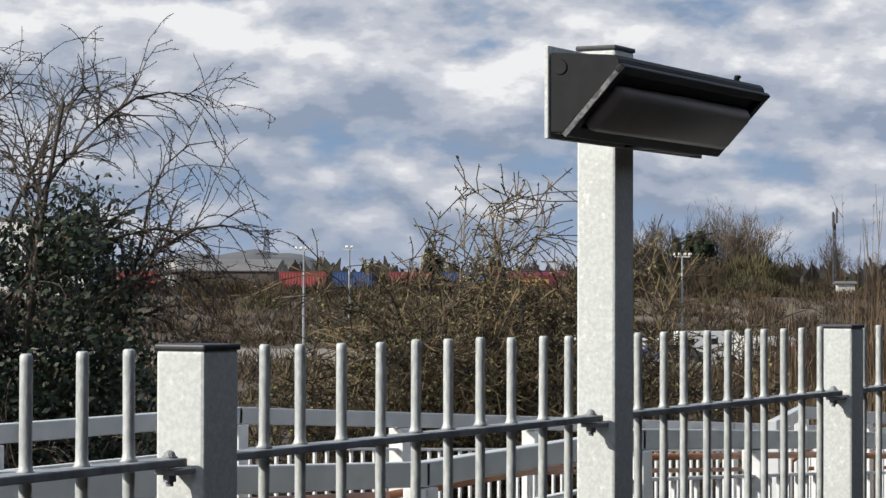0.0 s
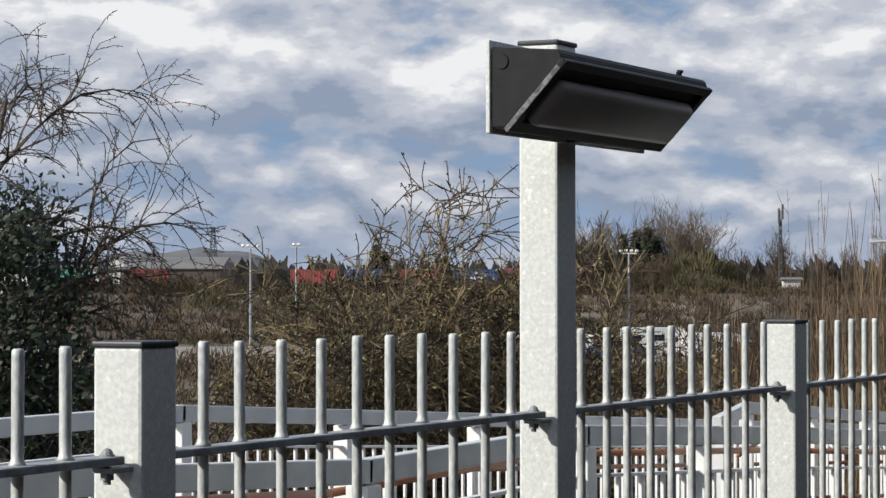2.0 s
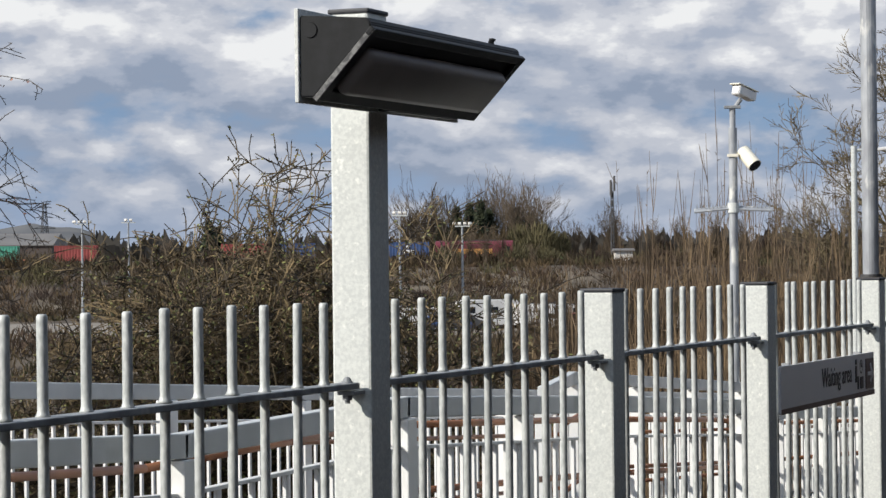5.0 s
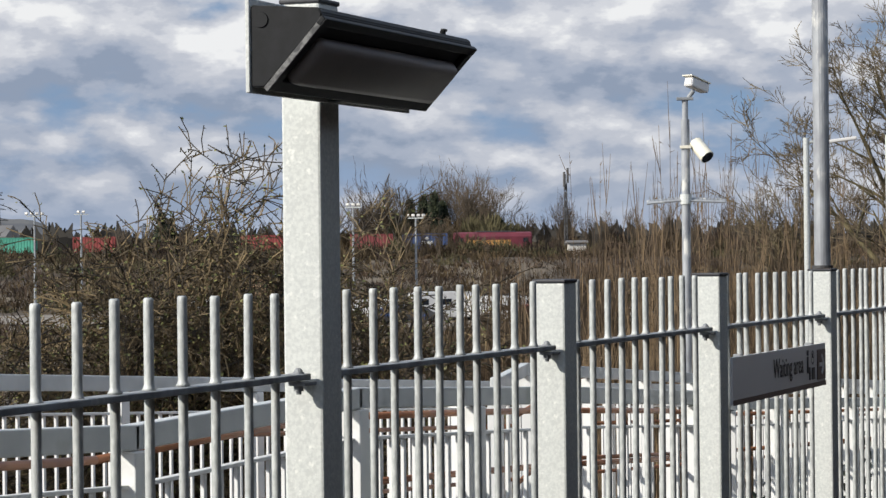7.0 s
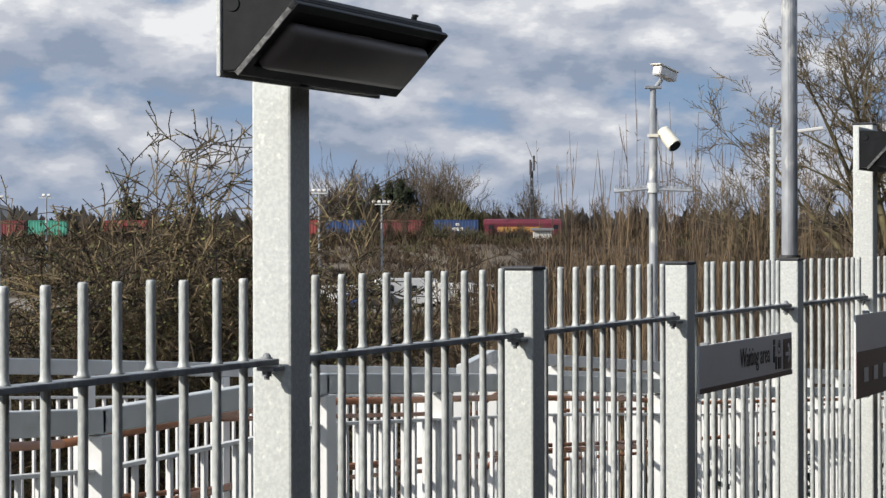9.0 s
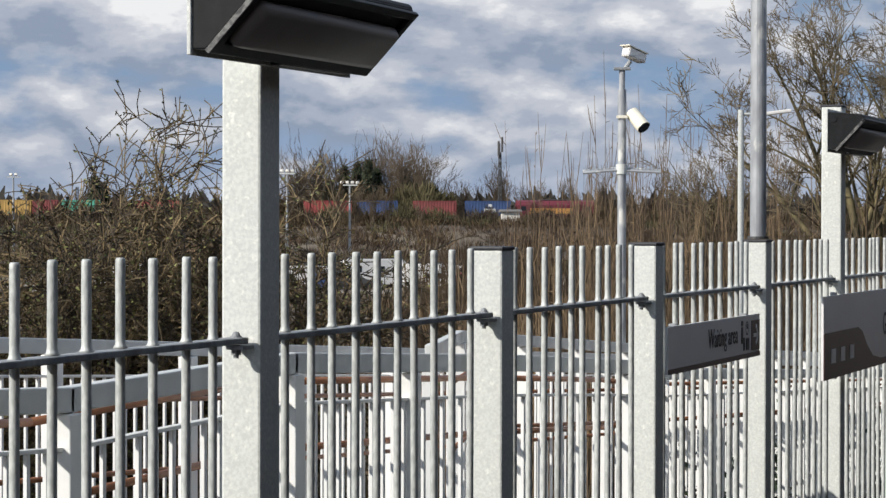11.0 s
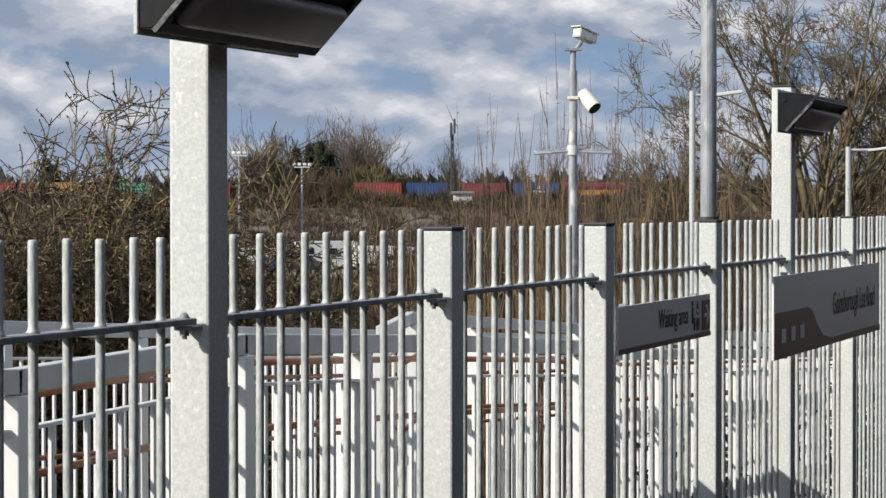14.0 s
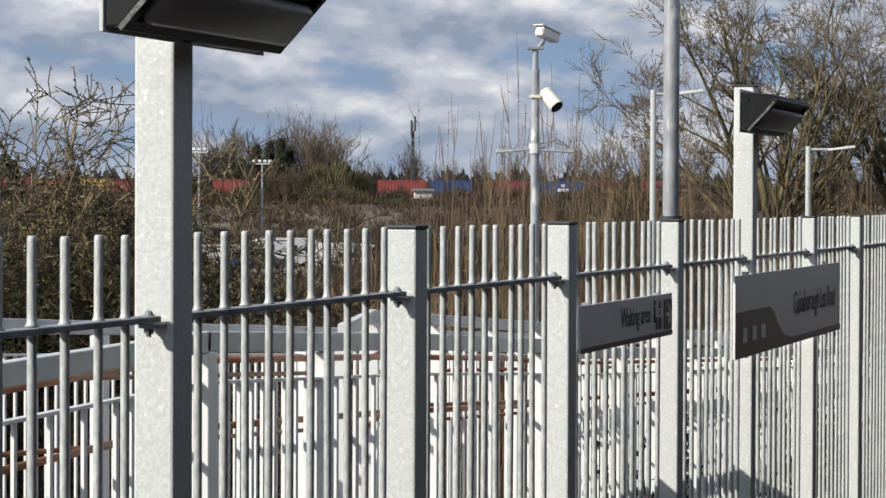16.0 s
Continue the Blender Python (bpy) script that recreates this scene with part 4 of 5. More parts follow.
def grow(w, lv, rnd, p, d, length, r, depth, o):
    """One limb and its side limbs; the limb bends to the ground by its droop, more towards its tip."""
    n = o["segs"][depth]
    droop = o["droop"][depth]
    pts, rad = [p.copy()], [r]
    for i in range(n):
        d = (d + rand_dir(rnd) * o["wander"][depth] + Vector((0, 0, o["lift"][depth] - droop * (i + 0.5) / n))).normalized()
        p = p + d * (length / n)
        pts.append(p.copy())
        rad.append(max(o["rmin"], r * (1 - 0.8 * (i + 1) / n)))
    thick = depth >= o["thick_from"]
    w[0 if thick else 1].twig(pts, rad, 5 if thick else 3)
    if depth <= o["spur_to"]:
        for i in range(n):
            for _ in range(o["spurs"][depth]):
                spur(w[1], rnd, pts[i].lerp(pts[i + 1], rnd.random()), rnd.uniform(0.4, 1.0) * o["spur"])
    if lv is not None and depth <= 1 and rnd.random() < o["leaf"]:
        for q in pts[1:]:
            lv.leaf(q + rand_dir(rnd) * 0.015, o["leaf_size"] * rnd.uniform(0.5, 1.3), rnd)
    if depth == 0:
        return
    for j in range(o["kids"][depth]):
        t = rnd.uniform(o["bare"][depth], 1.0)
        i = min(n - 1, int(t * n))
        q = pts[i].lerp(pts[i + 1], t * n - i)
        axis = (pts[i + 1] - pts[i]).normalized()
        side = axis.cross(rand_dir(rnd)).normalized()
        nd = (axis + side * o["spread"] * rnd.uniform(0.6, 1.4)).normalized()
        grow(w, lv, rnd, q, nd, min(o["cap"][depth], length * o["shrink"][depth]) * rnd.uniform(0.55, 1.25), max(o["rmin"], rad[i] * 0.6), depth - 1, o)


def plant(name, label, category, m, seed, stems, o, bark, twig_mat=None, leaf_mat=None, group=""):
    rnd = random.Random(seed)
    t = thing(name, label, category, m, group=group)
    thick, thin = Wood(), Wood()
    lv = Wood() if leaf_mat else None
    for p, d, ln, r, *level in stems(rnd):
        grow((thick, thin), lv, rnd, Vector(p), Vector(d).normalized(), ln, r, level[0] if level else o["depth"], o)
    if thick.f:
        raw("trunk", thick.v, thick.f, bark, t, "", smooth=True)
    if thin.f:
        raw("crown", thin.v, thin.f, twig_mat or bark, t, "crown of fine bare twigs")
    if lv is not None and lv.f:
        raw("foliage", lv.v, lv.f, leaf_mat, t, "small scattered leaves")
    return t


THORN = dict(depth=3, segs=(2, 3, 5, 6), cap=(9, 9, 9, 9), wander=(0.25, 0.22, 0.16, 0.10), droop=(0.1, 0.22, 0.25, 0.05), lift=(0, 0.02, 0.05, 0.02), kids=(0, 5, 6, 14), bare=(0, 0.15, 0.2, 0.42), spread=1.0, shrink=(0, 0.5, 0.52, 0.22), rmin=0.0058, thick_from=3, spur_to=2, spurs=(2, 3, 4, 4), spur=0.058, leaf=0.40, leaf_size=0.042)


def hedge_stems(width, height, depth_, count, lean=0.5):
    def f(rnd):
        for _ in range(count):
            x, y = rnd.uniform(-width / 2, width / 2), rnd.uniform(-depth_ / 2, depth_ / 2)
            k = 1 - 0.30 * abs(2 * x / width) ** 2
            yield (x, y, 0), (rnd.gauss(0, lean) + 0.12 * x / width, rnd.gauss(0, lean), 1.3), height * k * rnd.uniform(0.74, 1.0), rnd.uniform(0.03, 0.05)
    return f


def hedges():
    # central hawthorn, with long arching top shoots
    for az, r, w, h, n, seed, lab in ((26.6, 24, 2.6, 5.85, 25, 11, "bare tangled hawthorn bush with small budding leaves"), (25.0, 25, 1.5, 5.7, 15, 12, "bare hawthorn bush beside the tall post"), (28.4, 24.5, 1.8, 5.5, 16, 13, "lower bare hawthorn bush with arching twigs"), (27.5, 25.8, 1.9, 5.8, 13, 14, "dense bare hawthorn bush with budding twigs")):
        p = polar(az, r)
        plant("hawthorn_bush", lab, "bush", pose(p.x, p.y, LOW, 0, 0, az - 90), seed, hedge_stems(w, h, 1.4, n, 0.16), THORN, BARK, BARK, BUD)
    low = dict(THORN, kids=(0, 3, 4, 11), spurs=(1, 1, 2, 0))
    for i, (az, r, w, h, n) in enumerate(((29.6, 27, 2.2, 4.4, 14), (31.4, 28, 2.4, 4.1, 14), (33.4, 26, 2.4, 4.5, 16), (35.6, 24, 2.6, 5.0, 22), (38.0, 24, 2.6, 5.2, 20), (23.4, 27, 1.0, 4.1, 6))):
        p = polar(az, r)
        plant("thorn_hedge", "dense leafless thorn hedge, brown and tangled", "hedge", pose(p.x, p.y, LOW, 0, 0, az - 90), 30 + i, hedge_stems(w, h, 1.5, n, 0.16), low, BARK, BARK_DARK if i in (3, 4) else BARK, BUD if i % 2 else None, group="thorn hedge")


def left_tree():
    p = polar(39.2, 21.0)
    here_ = pose(p.x, p.y, LOW, 0, 0, 39.2 - 90)
    o = dict(THORN, segs=(3, 5, 7, 7), cap=(9, 0.36, 0.8, 1.6), wander=(0.22, 0.22, 0.12, 0.06), droop=(0.15, 0.36, 0.62, 0.0), lift=(0, 0.02, 0.05, 0), kids=(0, 3, 14, 9), bare=(0, 0.1, 0.12, 0.45), spread=0.85, shrink=(0, 0.55, 0.42, 0.3), leaf=0.10, leaf_size=0.028, rmin=0.0036, spurs=(2, 3, 3, 2), spur=0.05)

    def stems(rnd):
        # upright trunks, then long limbs that arch over and hang down on the open side
        for x, y, lean, ln in ((0.55, 0, 0.05, 7.2), (0.2, 0.4, -0.04, 7.6), (1.15, -0.2, 0.06, 5.4), (-0.4, 0.1, -0.10, 7.0)):
            yield (x, y, 0), (lean, rnd.gauss(0, 0.05), 1.2), ln, 0.075
        for x, z, dx, dz, ln in ((0.75, 5.6, 0.20, 1.0, 2.9), (0.85, 6.4, 0.55, 1.0, 2.5), (1.55, 5.3, 0.30, 1.0, 2.4), (1.50, 5.6, 0.75, 0.75, 1.75), (1.30, 5.5, 1.0, 0.75, 1.5), (1.2, 5.2, 1.0, 0.55, 1.4), (0.1, 5.9, 0.3, 1.0, 2.2), (0.5, 5.2, 0.5, 1.0, 2.6), (1.0, 5.8, 0.8, 0.6, 1.8), (0.6, 6.2, 0.4, 0.9, 2.2), (0.3, 6.2, -0.3, 1.0, 2.0), (0.9, 4.8, 1.0, 0.5, 1.5), (0.4, 5.4, 0.7, 0.7, 1.9)):
            yield (x, rnd.uniform(-0.5, 0.5), z), (dx, rnd.gauss(0, 0.22), dz), ln * rnd.uniform(0.82, 0.92), 0.022, 2
    plant("hawthorn_tree", "large bare hawthorn tree with arching drooping twigs", "tree", here_, 5, stems, o, BARK_DARK, BARK_DARK, BERRY)
    # ivy mass on its lower limbs
    rnd = random.Random(8)
    for lo, hi, n in ((1.6, 4.2, 50), (4.0, 6.15, 64)):
        iv = Wood()
        for _ in range(n):
            c = Vector((rnd.uniform(-0.8, 1.75), rnd.uniform(-0.7, 0.9), rnd.uniform(lo, hi)))
            c.x = min(c.x, 1.65 - 0.55 * max(0, c.z - 5.2) - 0.2 * max(0, 4.4 - c.z))
            for _ in range(300):
                q = c + Vector((rnd.gauss(0, 0.2), rnd.gauss(0, 0.24), rnd.gauss(0, 0.2)))
                iv.leaf(q, rnd.uniform(0.045, 0.09), rnd)
        t = thing("ivy", "dark evergreen ivy mass climbing the hawthorn", "ivy", here_, group="ivy on the hawthorn")
        raw("foliage", iv.v, iv.f, IVY, t)


def shoots():
    """Tall straight bare shoots beyond the fence."""
    for i, (az, r, w, h, n) in enumerate(((17.1, 42, 2.0, 7.3, 95), (15.6, 44, 2.2, 7.9, 110), (13.9, 46, 2.4, 7.7, 100), (18.9, 40, 2.0, 5.3, 60), (20.4, 38, 2.0, 4.1, 40), (11.9, 48, 2.6, 7.2, 70), (9.8, 50, 2.6, 6.6, 60), (7.6, 50, 2.6, 6.4, 50))):
        rnd = random.Random(60 + i)
        p = polar(az, r)
        t = thing("bare_shoots", "clump of tall straight straw-brown bare shoots", "shrub", pose(p.x, p.y, LOW, 0, 0, az - 90), group="bare shoots", kind="stuff")
        w_ = Wood()
        for _ in range(n):
            q = Vector((rnd.uniform(-w / 2, w / 2), rnd.uniform(-0.8, 0.8), 0))
            d = Vector((rnd.gauss(0, 0.03), rnd.gauss(0, 0.03), 1)).normalized()
            L = h * (rnd.uniform(0.45, 0.78) if rnd.random() < 0.8 else rnd.uniform(0.78, 1.0))
            r0 = rnd.uniform(0.010, 0.019)
            pts, rad = [q.copy()], [r0]
            for k in range(6):
                d = (d + rand_dir(rnd) * 0.018 + Vector((0, 0, 0.02))).normalized()
                q = q + d * L / 6
                pts.append(q.copy())
                rad.append(r0 * (1 - 0.13 * (k + 1)))
            w_.twig(pts, rad, 3)
            for _ in range(6):
                k = rnd.randint(2, 5)
                b = pts[k].lerp(pts[k + 1], rnd.random())
                e = (Vector((rnd.gauss(0, 0.22), rnd.gauss(0, 0.22), 1))).normalized()
                ln = rnd.uniform(0.25, 0.9)
                w_.twig([b, b + e * ln * 0.5, b + (e + Vector((0, 0, 0.35))) * ln], [0.007, 0.006, 0.003], 3)
            for _ in range(7):
                k = rnd.randint(2, 5)
                spur(w_, rnd, pts[k].lerp(pts[k + 1], rnd.random()), 0.09)
        raw("thicket", w_.v, w_.f, SHOOT, t)


BIG = dict(depth=4, segs=(2, 3, 4, 5, 6), cap=(9,) * 5, wander=(0.24, 0.20, 0.17, 0.14, 0.10), droop=(0, 0, 0, 0, 0), lift=(0.03, 0.03, 0.05, 0.06, 0.05), kids=(0, 4, 5, 6, 9), bare=(0, 0.2, 0.25, 0.25, 0.2), spread=0.78, shrink=(0, 0.46, 0.48, 0.46, 0.46), rmin=0.0085, thick_from=3, spur_to=-1, spurs=(0,) * 5, spur=0.1, leaf=0, leaf_size=0.05)


def right_trees():
    for az, r, h, fork, limbs, fan, seed in ((10.6, 75, 6.4, 5.4, 7, 0.42, 3), (7.4, 80, 7.0, 4.8, 7, 0.34, 4), (13.4, 95, 1.9, 4.2, 5, 0.40, 7), (4.6, 78, 7.0, 4.4, 6, 0.36, 9)):
        p = polar(az, r)

        def stems(rnd, h=h, fork=fork, limbs=limbs, fan=fan):
            # a short forked bole, then a fan of rising limbs
            for s_ in (-0.5, 0.45):
                yield (s_ * 0.3, 0, 0), (s_ * 0.14, 0, 1), fork * 1.5, 0.26
            for k in range(limbs):
                a = (k + 0.5) / limbs * 2 - 1
                yield (a * 0.7, rnd.uniform(-0.3, 0.3), fork * rnd.uniform(0.7, 1.05)), (a * fan * 2.0 + rnd.gauss(0, 0.06), rnd.gauss(0, 0.30), 1), h * (1 - 0.22 * abs(a)) * rnd.uniform(0.85, 1.05), rnd.uniform(0.09, 0.14)
        plant("bare_tree", "large spreading leafless tree with olive lichened bark", "tree", pose(p.x, p.y, LOW, 0, 0, az - 90), seed, stems, BIG, BARK_OLIVE, TWIG_PLUM, None, group="bare trees")


FAR = dict(depth=3, segs=(1, 2, 3, 4), cap=(9,) * 4, wander=(0.12, 0.10, 0.08, 0.06), droop=(0, 0, 0, 0), lift=(0.1, 0.1, 0.1, 0.06), kids=(0, 3, 4, 7), bare=(0, 0.1, 0.15, 0.25), spread=0.45, shrink=(0, 0.55, 0.5, 0.48), rmin=0.020, thick_from=3, spur_to=-1, spurs=(0,) * 4, spur=0.1, leaf=0, leaf_size=0.05)


def far_trees():
    rnd = random.Random(21)
    kinds = []
    for seed in (1, 2, 3):
        def stems(r_):
            for _ in range(8):
                yield (r_.uniform(-0.9, 0.9), r_.uniform(-0.9, 0.9), 0), (r_.gauss(0, 0.14), r_.gauss(0, 0.14), 1), r_.uniform(5.5, 8.5), 0.12
        kinds.append(plant("far_tree", "distant leafless brown tree beside the railway", "tree", pose(0, 0, -60), seed, stems, FAR, TWIG_FAR, TWIG_FAR, None, group="distant bare trees"))
    spots = [(23.3, 1.0, 375), (22.9, 1.15, 372), (22.5, 1.05, 378), (21.5, 1.4, 390), (21.1, 1.55, 385), (20.8, 1.5, 380), (20.45, 1.25, 376), (19.9, 0.75, 390), (19.55, 0.8, 395), (19.2, 0.7, 380), (18.78, 1.05, 372), (18.6, 0.95, 376),
                      (18.2, 0.7, 380), (17.7, 0.75, 375), (17.1, 0.85, 372), (16.4, 0.95, 370), (15.7, 0.9, 372), (15, 1.0, 370), (14.2, 1.1, 368), (13.2, 1.2, 365), (12.2, 1.3, 368), (11.2, 1.4, 362), (10.2, 1.3, 365), (9.2, 1.3, 362), (8.2, 1.2, 366), (7.2, 1.2, 364),
                      (22.3, 0.62, 326), (21.95, 0.7, 328), (21.6, 0.66, 325), (21.25, 0.55, 328), (20.5, 0.35, 326), (19.6, 0.3, 327), (18.9, 0.30, 326), (17.9, 0.45, 325), (16.9, 0.5, 322), (15.8, 0.5, 320), (14.6, 0.6, 318),
                      (24.0, 0.85, 378), (24.8, 0.7, 384), (25.6, 0.65, 380), (26.5, 0.6, 386), (27.4, 0.75, 380), (28.2, 0.5, 390), (28.9, 0.55, 400), (30.3, 0.45, 380), (31.2, 0.45, 376), (33.2, 0.5, 372), (34.1, 0.6, 370), (35.2, 0.7, 372), (36.3, 0.8, 370), (37.5, 0.8, 372)]
    spots += [(23.6 - 0.23 * k, (0.9, 1.25, 1.05, 1.4, 1.2)[k % 5], 388 + 3 * (k % 3)) for k in range(15)]
    for i, (az, el, r) in enumerate(spots):
        k = kinds[i % 3]
        p = polar(az, r)
        gz = ground_z(p.x, p.y)
        h = 1.876 + r * math.tan(radians(el)) - gz
        s_ = h / 9.6
        if i < 3:
            ob = k
            ob.scale = (s_ * 1.2,) * 2 + (s_,)
            ob.location = (p.x, p.y, gz)
        else:
            ob = copy_thing(k, pose(p.x, p.y, gz, 0, 0, rnd.uniform(0, 360)))
            ob.scale = (s_ * rnd.uniform(0.85, 1.2), s_ * rnd.uniform(0.85, 1.2), s_)


def conifers():
    rnd = random.Random(31)
    for az, el, r, wd in ((22.25, 1.25, 380, 1.6), (21.95, 1.35, 382, 1.5), (21.70, 1.42, 380, 1.3), (21.5, 1.2, 384, 1.5), (22.6, 0.95, 385, 1.8), (20.55, 1.05, 382, 3.2), (20.25, 0.85, 380, 2.6), (20.9, 1.0, 384, 2.6), (27.9, 1.0, 360, 1.4), (27.7, 0.85, 362, 1.3)):
        p = polar(az, r)
        gz = ground_z(p.x, p.y)
        h = 1.876 + r * math.tan(radians(el)) - gz
        t = thing("conifer", "dark green evergreen conifer among bare trees", "tree", pose(p.x, p.y, gz), group="distant conifers")
        bm = bmesh.new()
        tube(bm, (0, 0, 0), (0, 0, h * 0.8), 0.16, 0.05, 6)
        part("trunk", bm, BARK_DARK, t)
        lv = Wood()
        for _ in range(1500):
            k = rnd.random() ** 0.8
            z = h * (0.08 + 0.92 * k)
            rad = wd * (1 - k) ** 0.7 * rnd.uniform(0.3, 1.05) + 0.05
            a = rnd.uniform(0, 2 * math.pi)
            lv.leaf(Vector((rad * math.cos(a), rad * math.sin(a), z)), rnd.uniform(0.35, 0.8), rnd)
        raw("crown", lv.v, lv.f, CONIFER, t, "dense dark green crown")


def shrub_dome(w, rnd, c, rx, h, count, width):
    """A rounded twiggy bush: thin upright blades that spring outwards from its foot."""
    for _ in range(count):
        a, k = rnd.uniform(0, 2 * math.pi), rnd.random() ** 0.5
        f = math.sqrt(max(0.05, 1 - k * k * 0.9))
        tip = c + Vector((math.cos(a) * k * rx, math.sin(a) * k * rx, h * f * rnd.uniform(0.55, 1.08)))
        d = Vector((math.cos(a) * k * 0.7 + rnd.gauss(0, 0.25), math.sin(a) * k * 0.7 + rnd.gauss(0, 0.25), 1)).normalized()
        ln = min(h, rnd.uniform(0.35, 1.0) * (0.5 + 0.3 * h))
        q = tip - d * ln
        sd = d.cross(rand_dir(rnd)).normalized() * width * rnd.uniform(0.6, 1.3)
        m = q.lerp(tip, 0.55) + rand_dir(rnd) * 0.06 * ln
        b = len(w.v)
        w.v += [q - sd, q + sd, m + sd * 0.8, tip, m - sd * 0.8]
        w.f.append((b, b + 1, b + 2, b + 3, b + 4))


def scrub():
    """Brown undergrowth over the low ground and the railway bank, in rounded bushes."""
    rnd = random.Random(41)
    mats = (SCRUB, SCRUB_RED, SCRUB_OLIVE, SHOOT_DARK)
    words_ = ("tangled brown winter scrub covering the bank", "reddish brown winter scrub covering the bank", "olive winter shrubs on the railway bank", "straw-brown bramble scrub on the bank")
    ws = [Wood() for _ in mats]

    def at(az, dn):
        q = polar(AXIS, dn) + polar(AXIS - 90, place_az(az, dn))
        return Vector((q.x, q.y, ground_z(q.x, q.y) - 0.15))

    for lo, hi, n, hmin, hmax, cnt in ((256, 338, 1500, 0.9, 2.4, 62), (60, 190, 420, 0.9, 2.6, 90)):
        for _ in range(n):
            dn, az = rnd.uniform(lo, hi), rnd.uniform(5, 40)
            c = at(az, dn)
            hh = rnd.uniform(hmin, hmax)
            if dn > 318:
                hh = min(hh, max(0.5, 3.0 - c.z))
            pick = noise.noise((c.x * 0.05, c.y * 0.05, 2)) * 2.2 + rnd.uniform(-0.6, 0.6)
            i = 2 if pick > 0.75 else 0 if pick > -0.1 else 1 if pick > -0.9 else 3
            shrub_dome(ws[i], rnd, c, hh * rnd.uniform(0.8, 1.3), hh, cnt, 0.022 + dn * 0.00011)
    # a ragged hedge along the lip of the bank, in front of the track
    for k in range(430):
        az = 4.5 + 36 * (k + rnd.random()) / 430
        dn = rnd.uniform(338, 344.5)
        c = at(az, dn)
        v = noise.noise((az * 1.7, 4, 0))
        top = 3.6 + 0.55 * v + rnd.uniform(-0.35, 0.35) + (rnd.uniform(0.3, 1.3) if rnd.random() < 0.36 else 0)
        hh = max(0.8, top - c.z)
        shrub_dome(ws[(0, 1, 0, 2)[k % 4]], rnd, c, rnd.uniform(1.0, 1.8), hh, 70, 0.05)
    # larger olive and brown thickets that stand up before the trees
    for az, dn, top, rx, i in ((20.9, 332, 4.9, 3.2, 2), (20.2, 333, 4.2, 3.0, 2), (21.6, 330, 3.9, 3.0, 0), (22.5, 331, 4.4, 2.6, 2), (23.2, 330, 3.9, 2.4, 0), (19.0, 333, 3.7, 2.2, 1), (32.2, 320, 4.3, 3.2, 0), (33.0, 322, 5.0, 3.6, 2), (31.7, 300, 2.6, 3.0, 2), (28.6, 325, 4.2, 3.0, 0), (27.9, 328, 4.6, 2.8, 1), (26.2, 326, 4.4, 3.0, 2), (17.6, 330, 3.9, 2.8, 1), (16.2, 330, 4.2, 3.0, 0), (14.6, 328, 4.6, 3.0, 1)):
        c = at(az, dn)
        shrub_dome(ws[i], rnd, c, rx, top - c.z, 420, 0.05)
    # the body of the wood behind the track
    for az, dn, el, rx, i in ((20.35, 372, 0.98, 3.6, 2), (19.95, 374, 0.78, 3.0, 2), (20.8, 375, 0.92, 3.2, 2), (21.3, 376, 0.85, 3.2, 0), (21.9, 375, 0.80, 3.4, 0), (22.5, 376, 0.85, 3.4, 2), (23.1, 377, 0.72, 3.4, 0), (23.8, 378, 0.62, 3.4, 0), (24.9, 378, 0.5, 3.6, 1), (26.2, 378, 0.48, 3.6, 0), (27.4, 378, 0.52, 3.6, 1), (18.7, 374, 0.52, 2.6, 1), (17.6, 374, 0.55, 3.0, 1), (16.4, 374, 0.6, 3.2, 0), (15.2, 374, 0.62, 3.2, 1)):
        c = at(az, dn)
        shrub_dome(ws[i], rnd, c, rx, 1.876 + dn * math.tan(radians(el)) - c.z, 620, 0.07)
    for w, mat, lab in zip(ws, mats, words_):
        tagged(raw("scrub", w.v, w.f, mat), lab, "undergrowth", kind="stuff")


def ramp_ivy():
    rnd = random.Random(91)
    for az, r in ((14.4, 19), (12.2, 22), (10.2, 24), (8.8, 25)):
        p = polar(az, r)
        t = thing("ivy_shrub", "dark leafy evergreen shrub behind the ramp railing", "shrub", pose(p.x, p.y, LOW, 0, 0, az - 90), group="evergreen shrubs")
        bm = bmesh.new()
        for _ in range(6):
            tube(bm, (rnd.uniform(-0.2, 0.2), 0, 0), (rnd.uniform(-0.5, 0.5), rnd.uniform(-0.3, 0.3), 3.2), 0.03, 0.012, 5)
        part("trunk", bm, BARK_DARK, t)
        lv = Wood()
        for _ in range(14):
            c = Vector((rnd.uniform(-0.45, 0.45), rnd.uniform(-0.4, 0.4), rnd.uniform(0.6, 3.6)))
            for _ in range(130):
                lv.leaf(c + Vector((rnd.gauss(0, 0.2), rnd.gauss(0, 0.2), rnd.gauss(0, 0.25))), rnd.uniform(0.05, 0.10), rnd)
        raw("foliage", lv.v, lv.f, IVY, t, "dark glossy leaves")


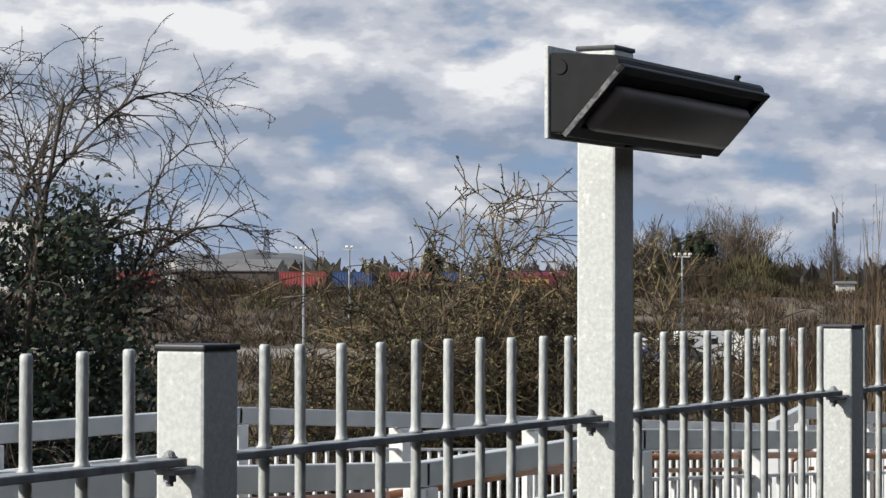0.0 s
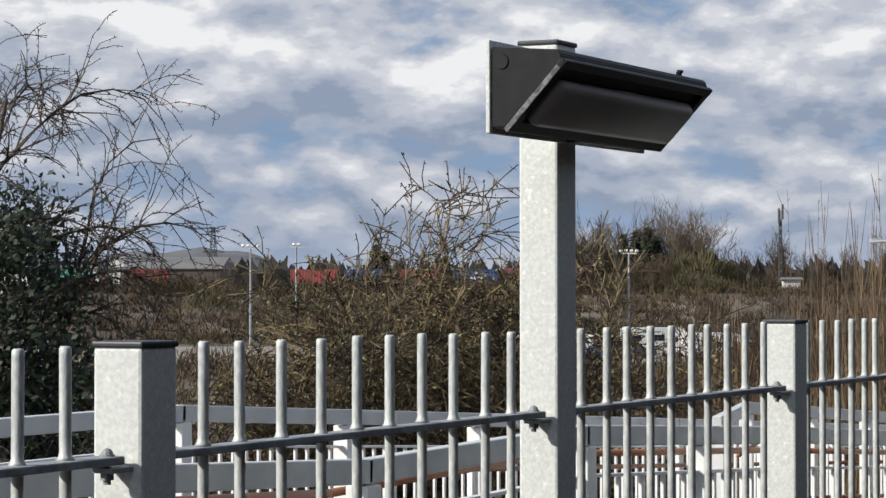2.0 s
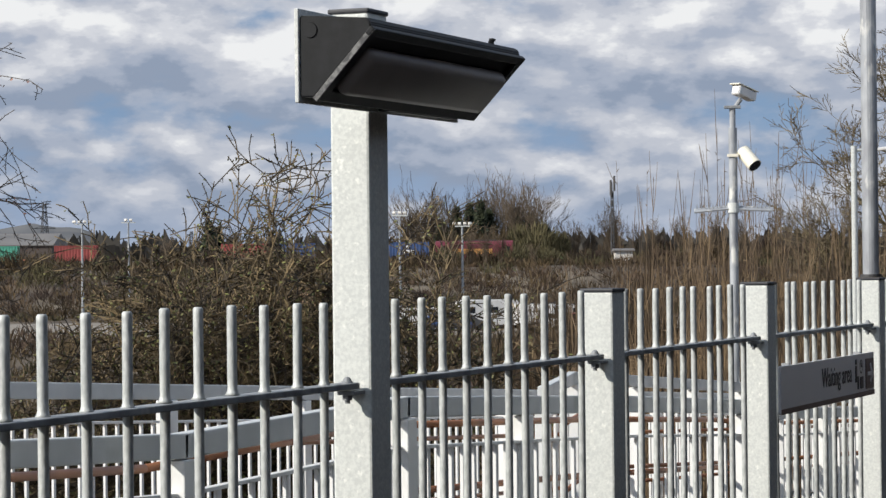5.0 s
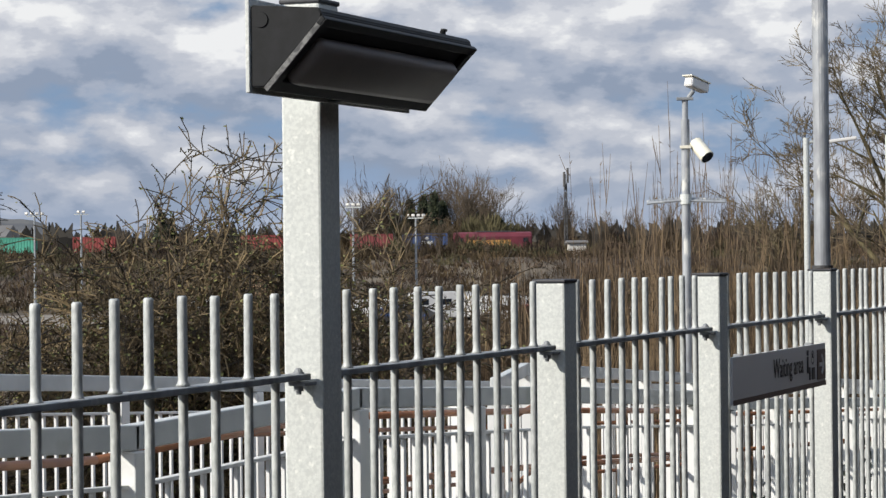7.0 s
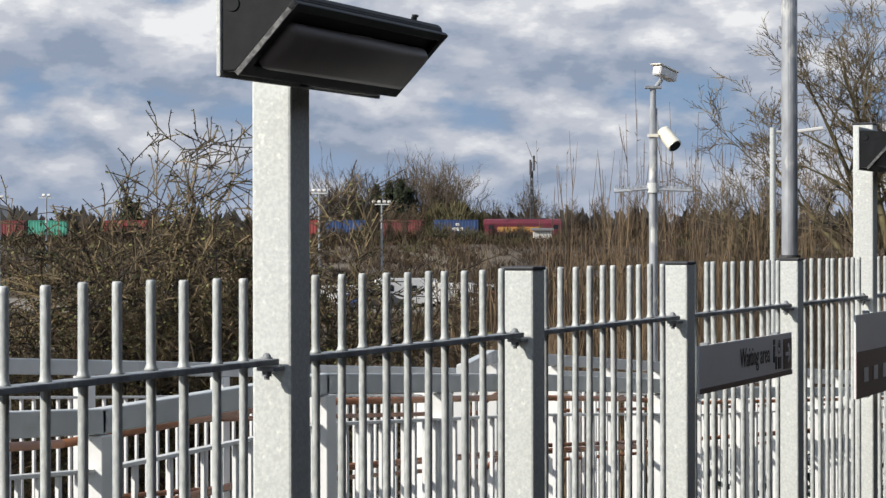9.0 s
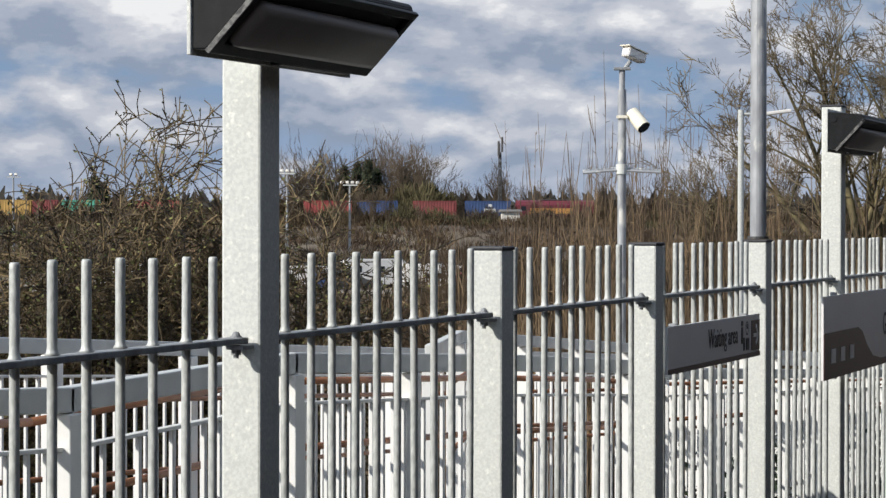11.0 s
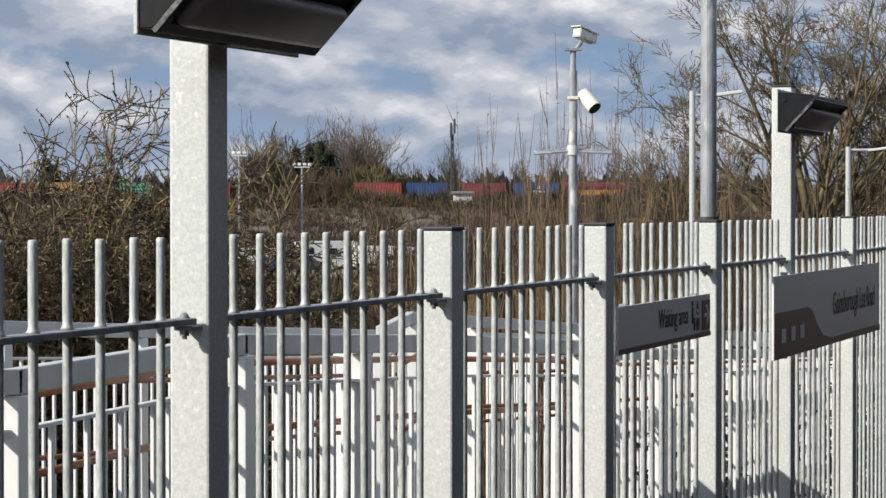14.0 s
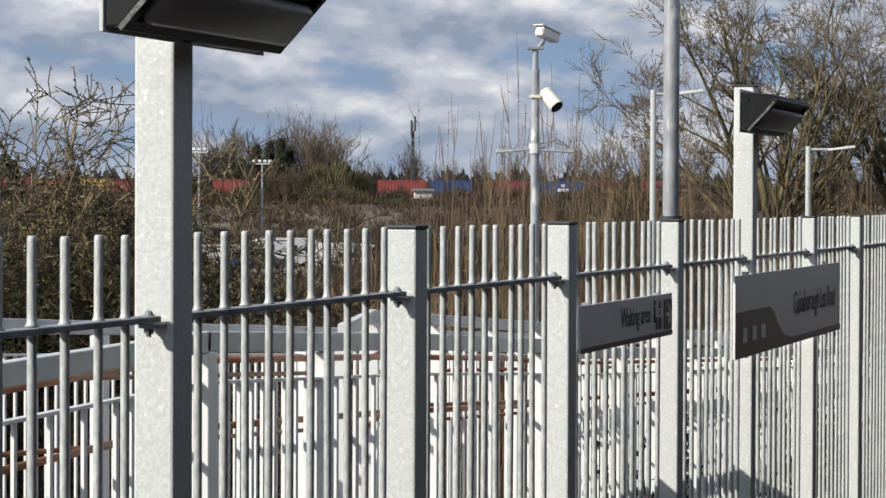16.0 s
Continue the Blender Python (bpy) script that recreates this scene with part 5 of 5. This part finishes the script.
def thicket():
    """Brown winter thicket filling the ground beyond the ramp."""
    rnd = random.Random(77)
    w = Wood()
    for _ in range(1100):
        dn = rnd.uniform(52, 92)
        az = rnd.uniform(4, 20.5)
        p = polar(az, dn)
        top = 1.876 + dn * math.tan(radians(0.62 - 0.55 * max(0, az - 16.5) / 4 + 0.25 * noise.noise((az * 0.9, 1, 0)))) - LOW
        hh = top * rnd.uniform(0.45, 1.0)
        for _ in range(9):
            q = Vector((p.x + rnd.gauss(0, 0.5), p.y + rnd.gauss(0, 0.5), LOW))
            e = q + Vector((rnd.gauss(0, 0.3), rnd.gauss(0, 0.3), hh * rnd.uniform(0.6, 1.0)))
            w.twig([q, q.lerp(e, 0.5) + rand_dir(rnd) * 0.2, e], [0.026, 0.020, 0.006], 3)
            for _ in range(2):
                b = q.lerp(e, rnd.uniform(0.4, 0.9))
                w.twig([b, b + Vector((rnd.gauss(0, 0.35), rnd.gauss(0, 0.35), rnd.uniform(0.3, 0.9)))], [0.018, 0.006], 3)
    tagged(raw("thicket", w.v, w.f, SHOOT_DARK), "dense brown leafless thicket beyond the ramp", "undergrowth", kind="stuff")


def heaps():
    rnd = random.Random(78)
    for i in range(16):
        az = 18.8 + i * 0.29 + rnd.uniform(-0.08, 0.08)
        f = rail_frame(place_az(az, 236), 236, LOW)
        bm = bmesh.new()
        bmesh.ops.create_icosphere(bm, subdivisions=2, radius=1.0)
        for v in bm.verts:
            v.co *= 1 + 0.25 * noise.noise(v.co * 1.7 + Vector((i * 3.1, 0, 0)))
            v.co.x *= rnd.uniform(0.78, 0.82)
            v.co.z = max(-0.3, v.co.z) * 1.5 + 0.45
        ob = part("spoil_heap", bm, TYRE)
        ob.matrix_world = f
        tagged(ob, "dark lumpy heap at the back of the yard", "heap", group="yard heaps")


def distance():
    verts, faces = [], []
    n = 160
    for i in range(n):
        az = 2 + 42 * i / (n - 1)
        hill = 0.34 + 0.62 / (1 + math.exp(-(az - 30.35) / 0.22)) / (1 + math.exp((az - 34.5) / 0.6)) + 0.10 * noise.noise((az * 1.3, 0, 0)) + 0.05 * noise.noise((az * 5, 3, 0))
        for r, e in ((2600, 0.0), (3000, hill * 0.6), (3400, hill)):
            p = polar(az, r)
            verts.append((p.x, p.y, 1.876 + r * math.tan(radians(e)) if e else LOW - 2))
    for i in range(n - 1):
        for j in range(2):
            a = i * 3 + j
            faces.append((a, a + 3, a + 4, a + 1))
    tagged(raw("backdrop", verts, faces, HILL, smooth=True), "low hill on the horizon with distance haze put into its blue-grey colour", "hill", kind="structure")
    rnd = random.Random(51)
    w = Wood()
    for _ in range(5200):
        az = rnd.uniform(3, 43)
        r = rnd.uniform(600, 1100)
        p = polar(az, r)
        h = rnd.uniform(4, 9) + 3.0 * noise.noise((az * 1.5, 7, 0))
        q = Vector((p.x, p.y, ground_z(p.x, p.y)))
        w.twig([q, q + Vector((rnd.gauss(0, 0.6), rnd.gauss(0, 0.6), h * 0.6)), q + Vector((rnd.gauss(0, 1), rnd.gauss(0, 1), h))], [1.0, 1.3, 0.15], 3)
    tagged(raw("treeline", w.v, w.f, FARWOOD), "far dark winter treeline on the flat land", "woods", kind="stuff")


def motions():
    for t in train_things:
        a = t.matrix_world.copy()
        q = polar(AXIS - 90, 1.0)
        rows = [(s_, Matrix.Translation(q * SPEED * s_) @ a) for s_ in (0, 4, 8, 12, 16)]
        walk(t, rows)


ground()
platform()
fence()
floodlight(0)
floodlight(4)
signs()
ramps()
tall_pole()
cctv_pole()
street_lamp(13.2, 40, 2.58, 0.75, 0.105)
street_lamp(9.7, 55, 1.30, 0.95, 0.13)
street_lamp(7.0, 40, 3.9, 0.75, 0.13)
for az, r, el, n in ((30.76, 246, 1.06, 4), (29.72, 262, 1.09, 2), (22.12, 243, 0.94, 4), (23.55, 240, 1.2, 3)):
    flood_mast(az, r, el, n)
towers()
railway()
train()
yard()
hedges()
left_tree()
shoots()
right_trees()
far_trees()
conifers()
scrub()
thicket()
ramp_ivy()
heaps()
distance()
bpy.context.view_layer.update()
motions()
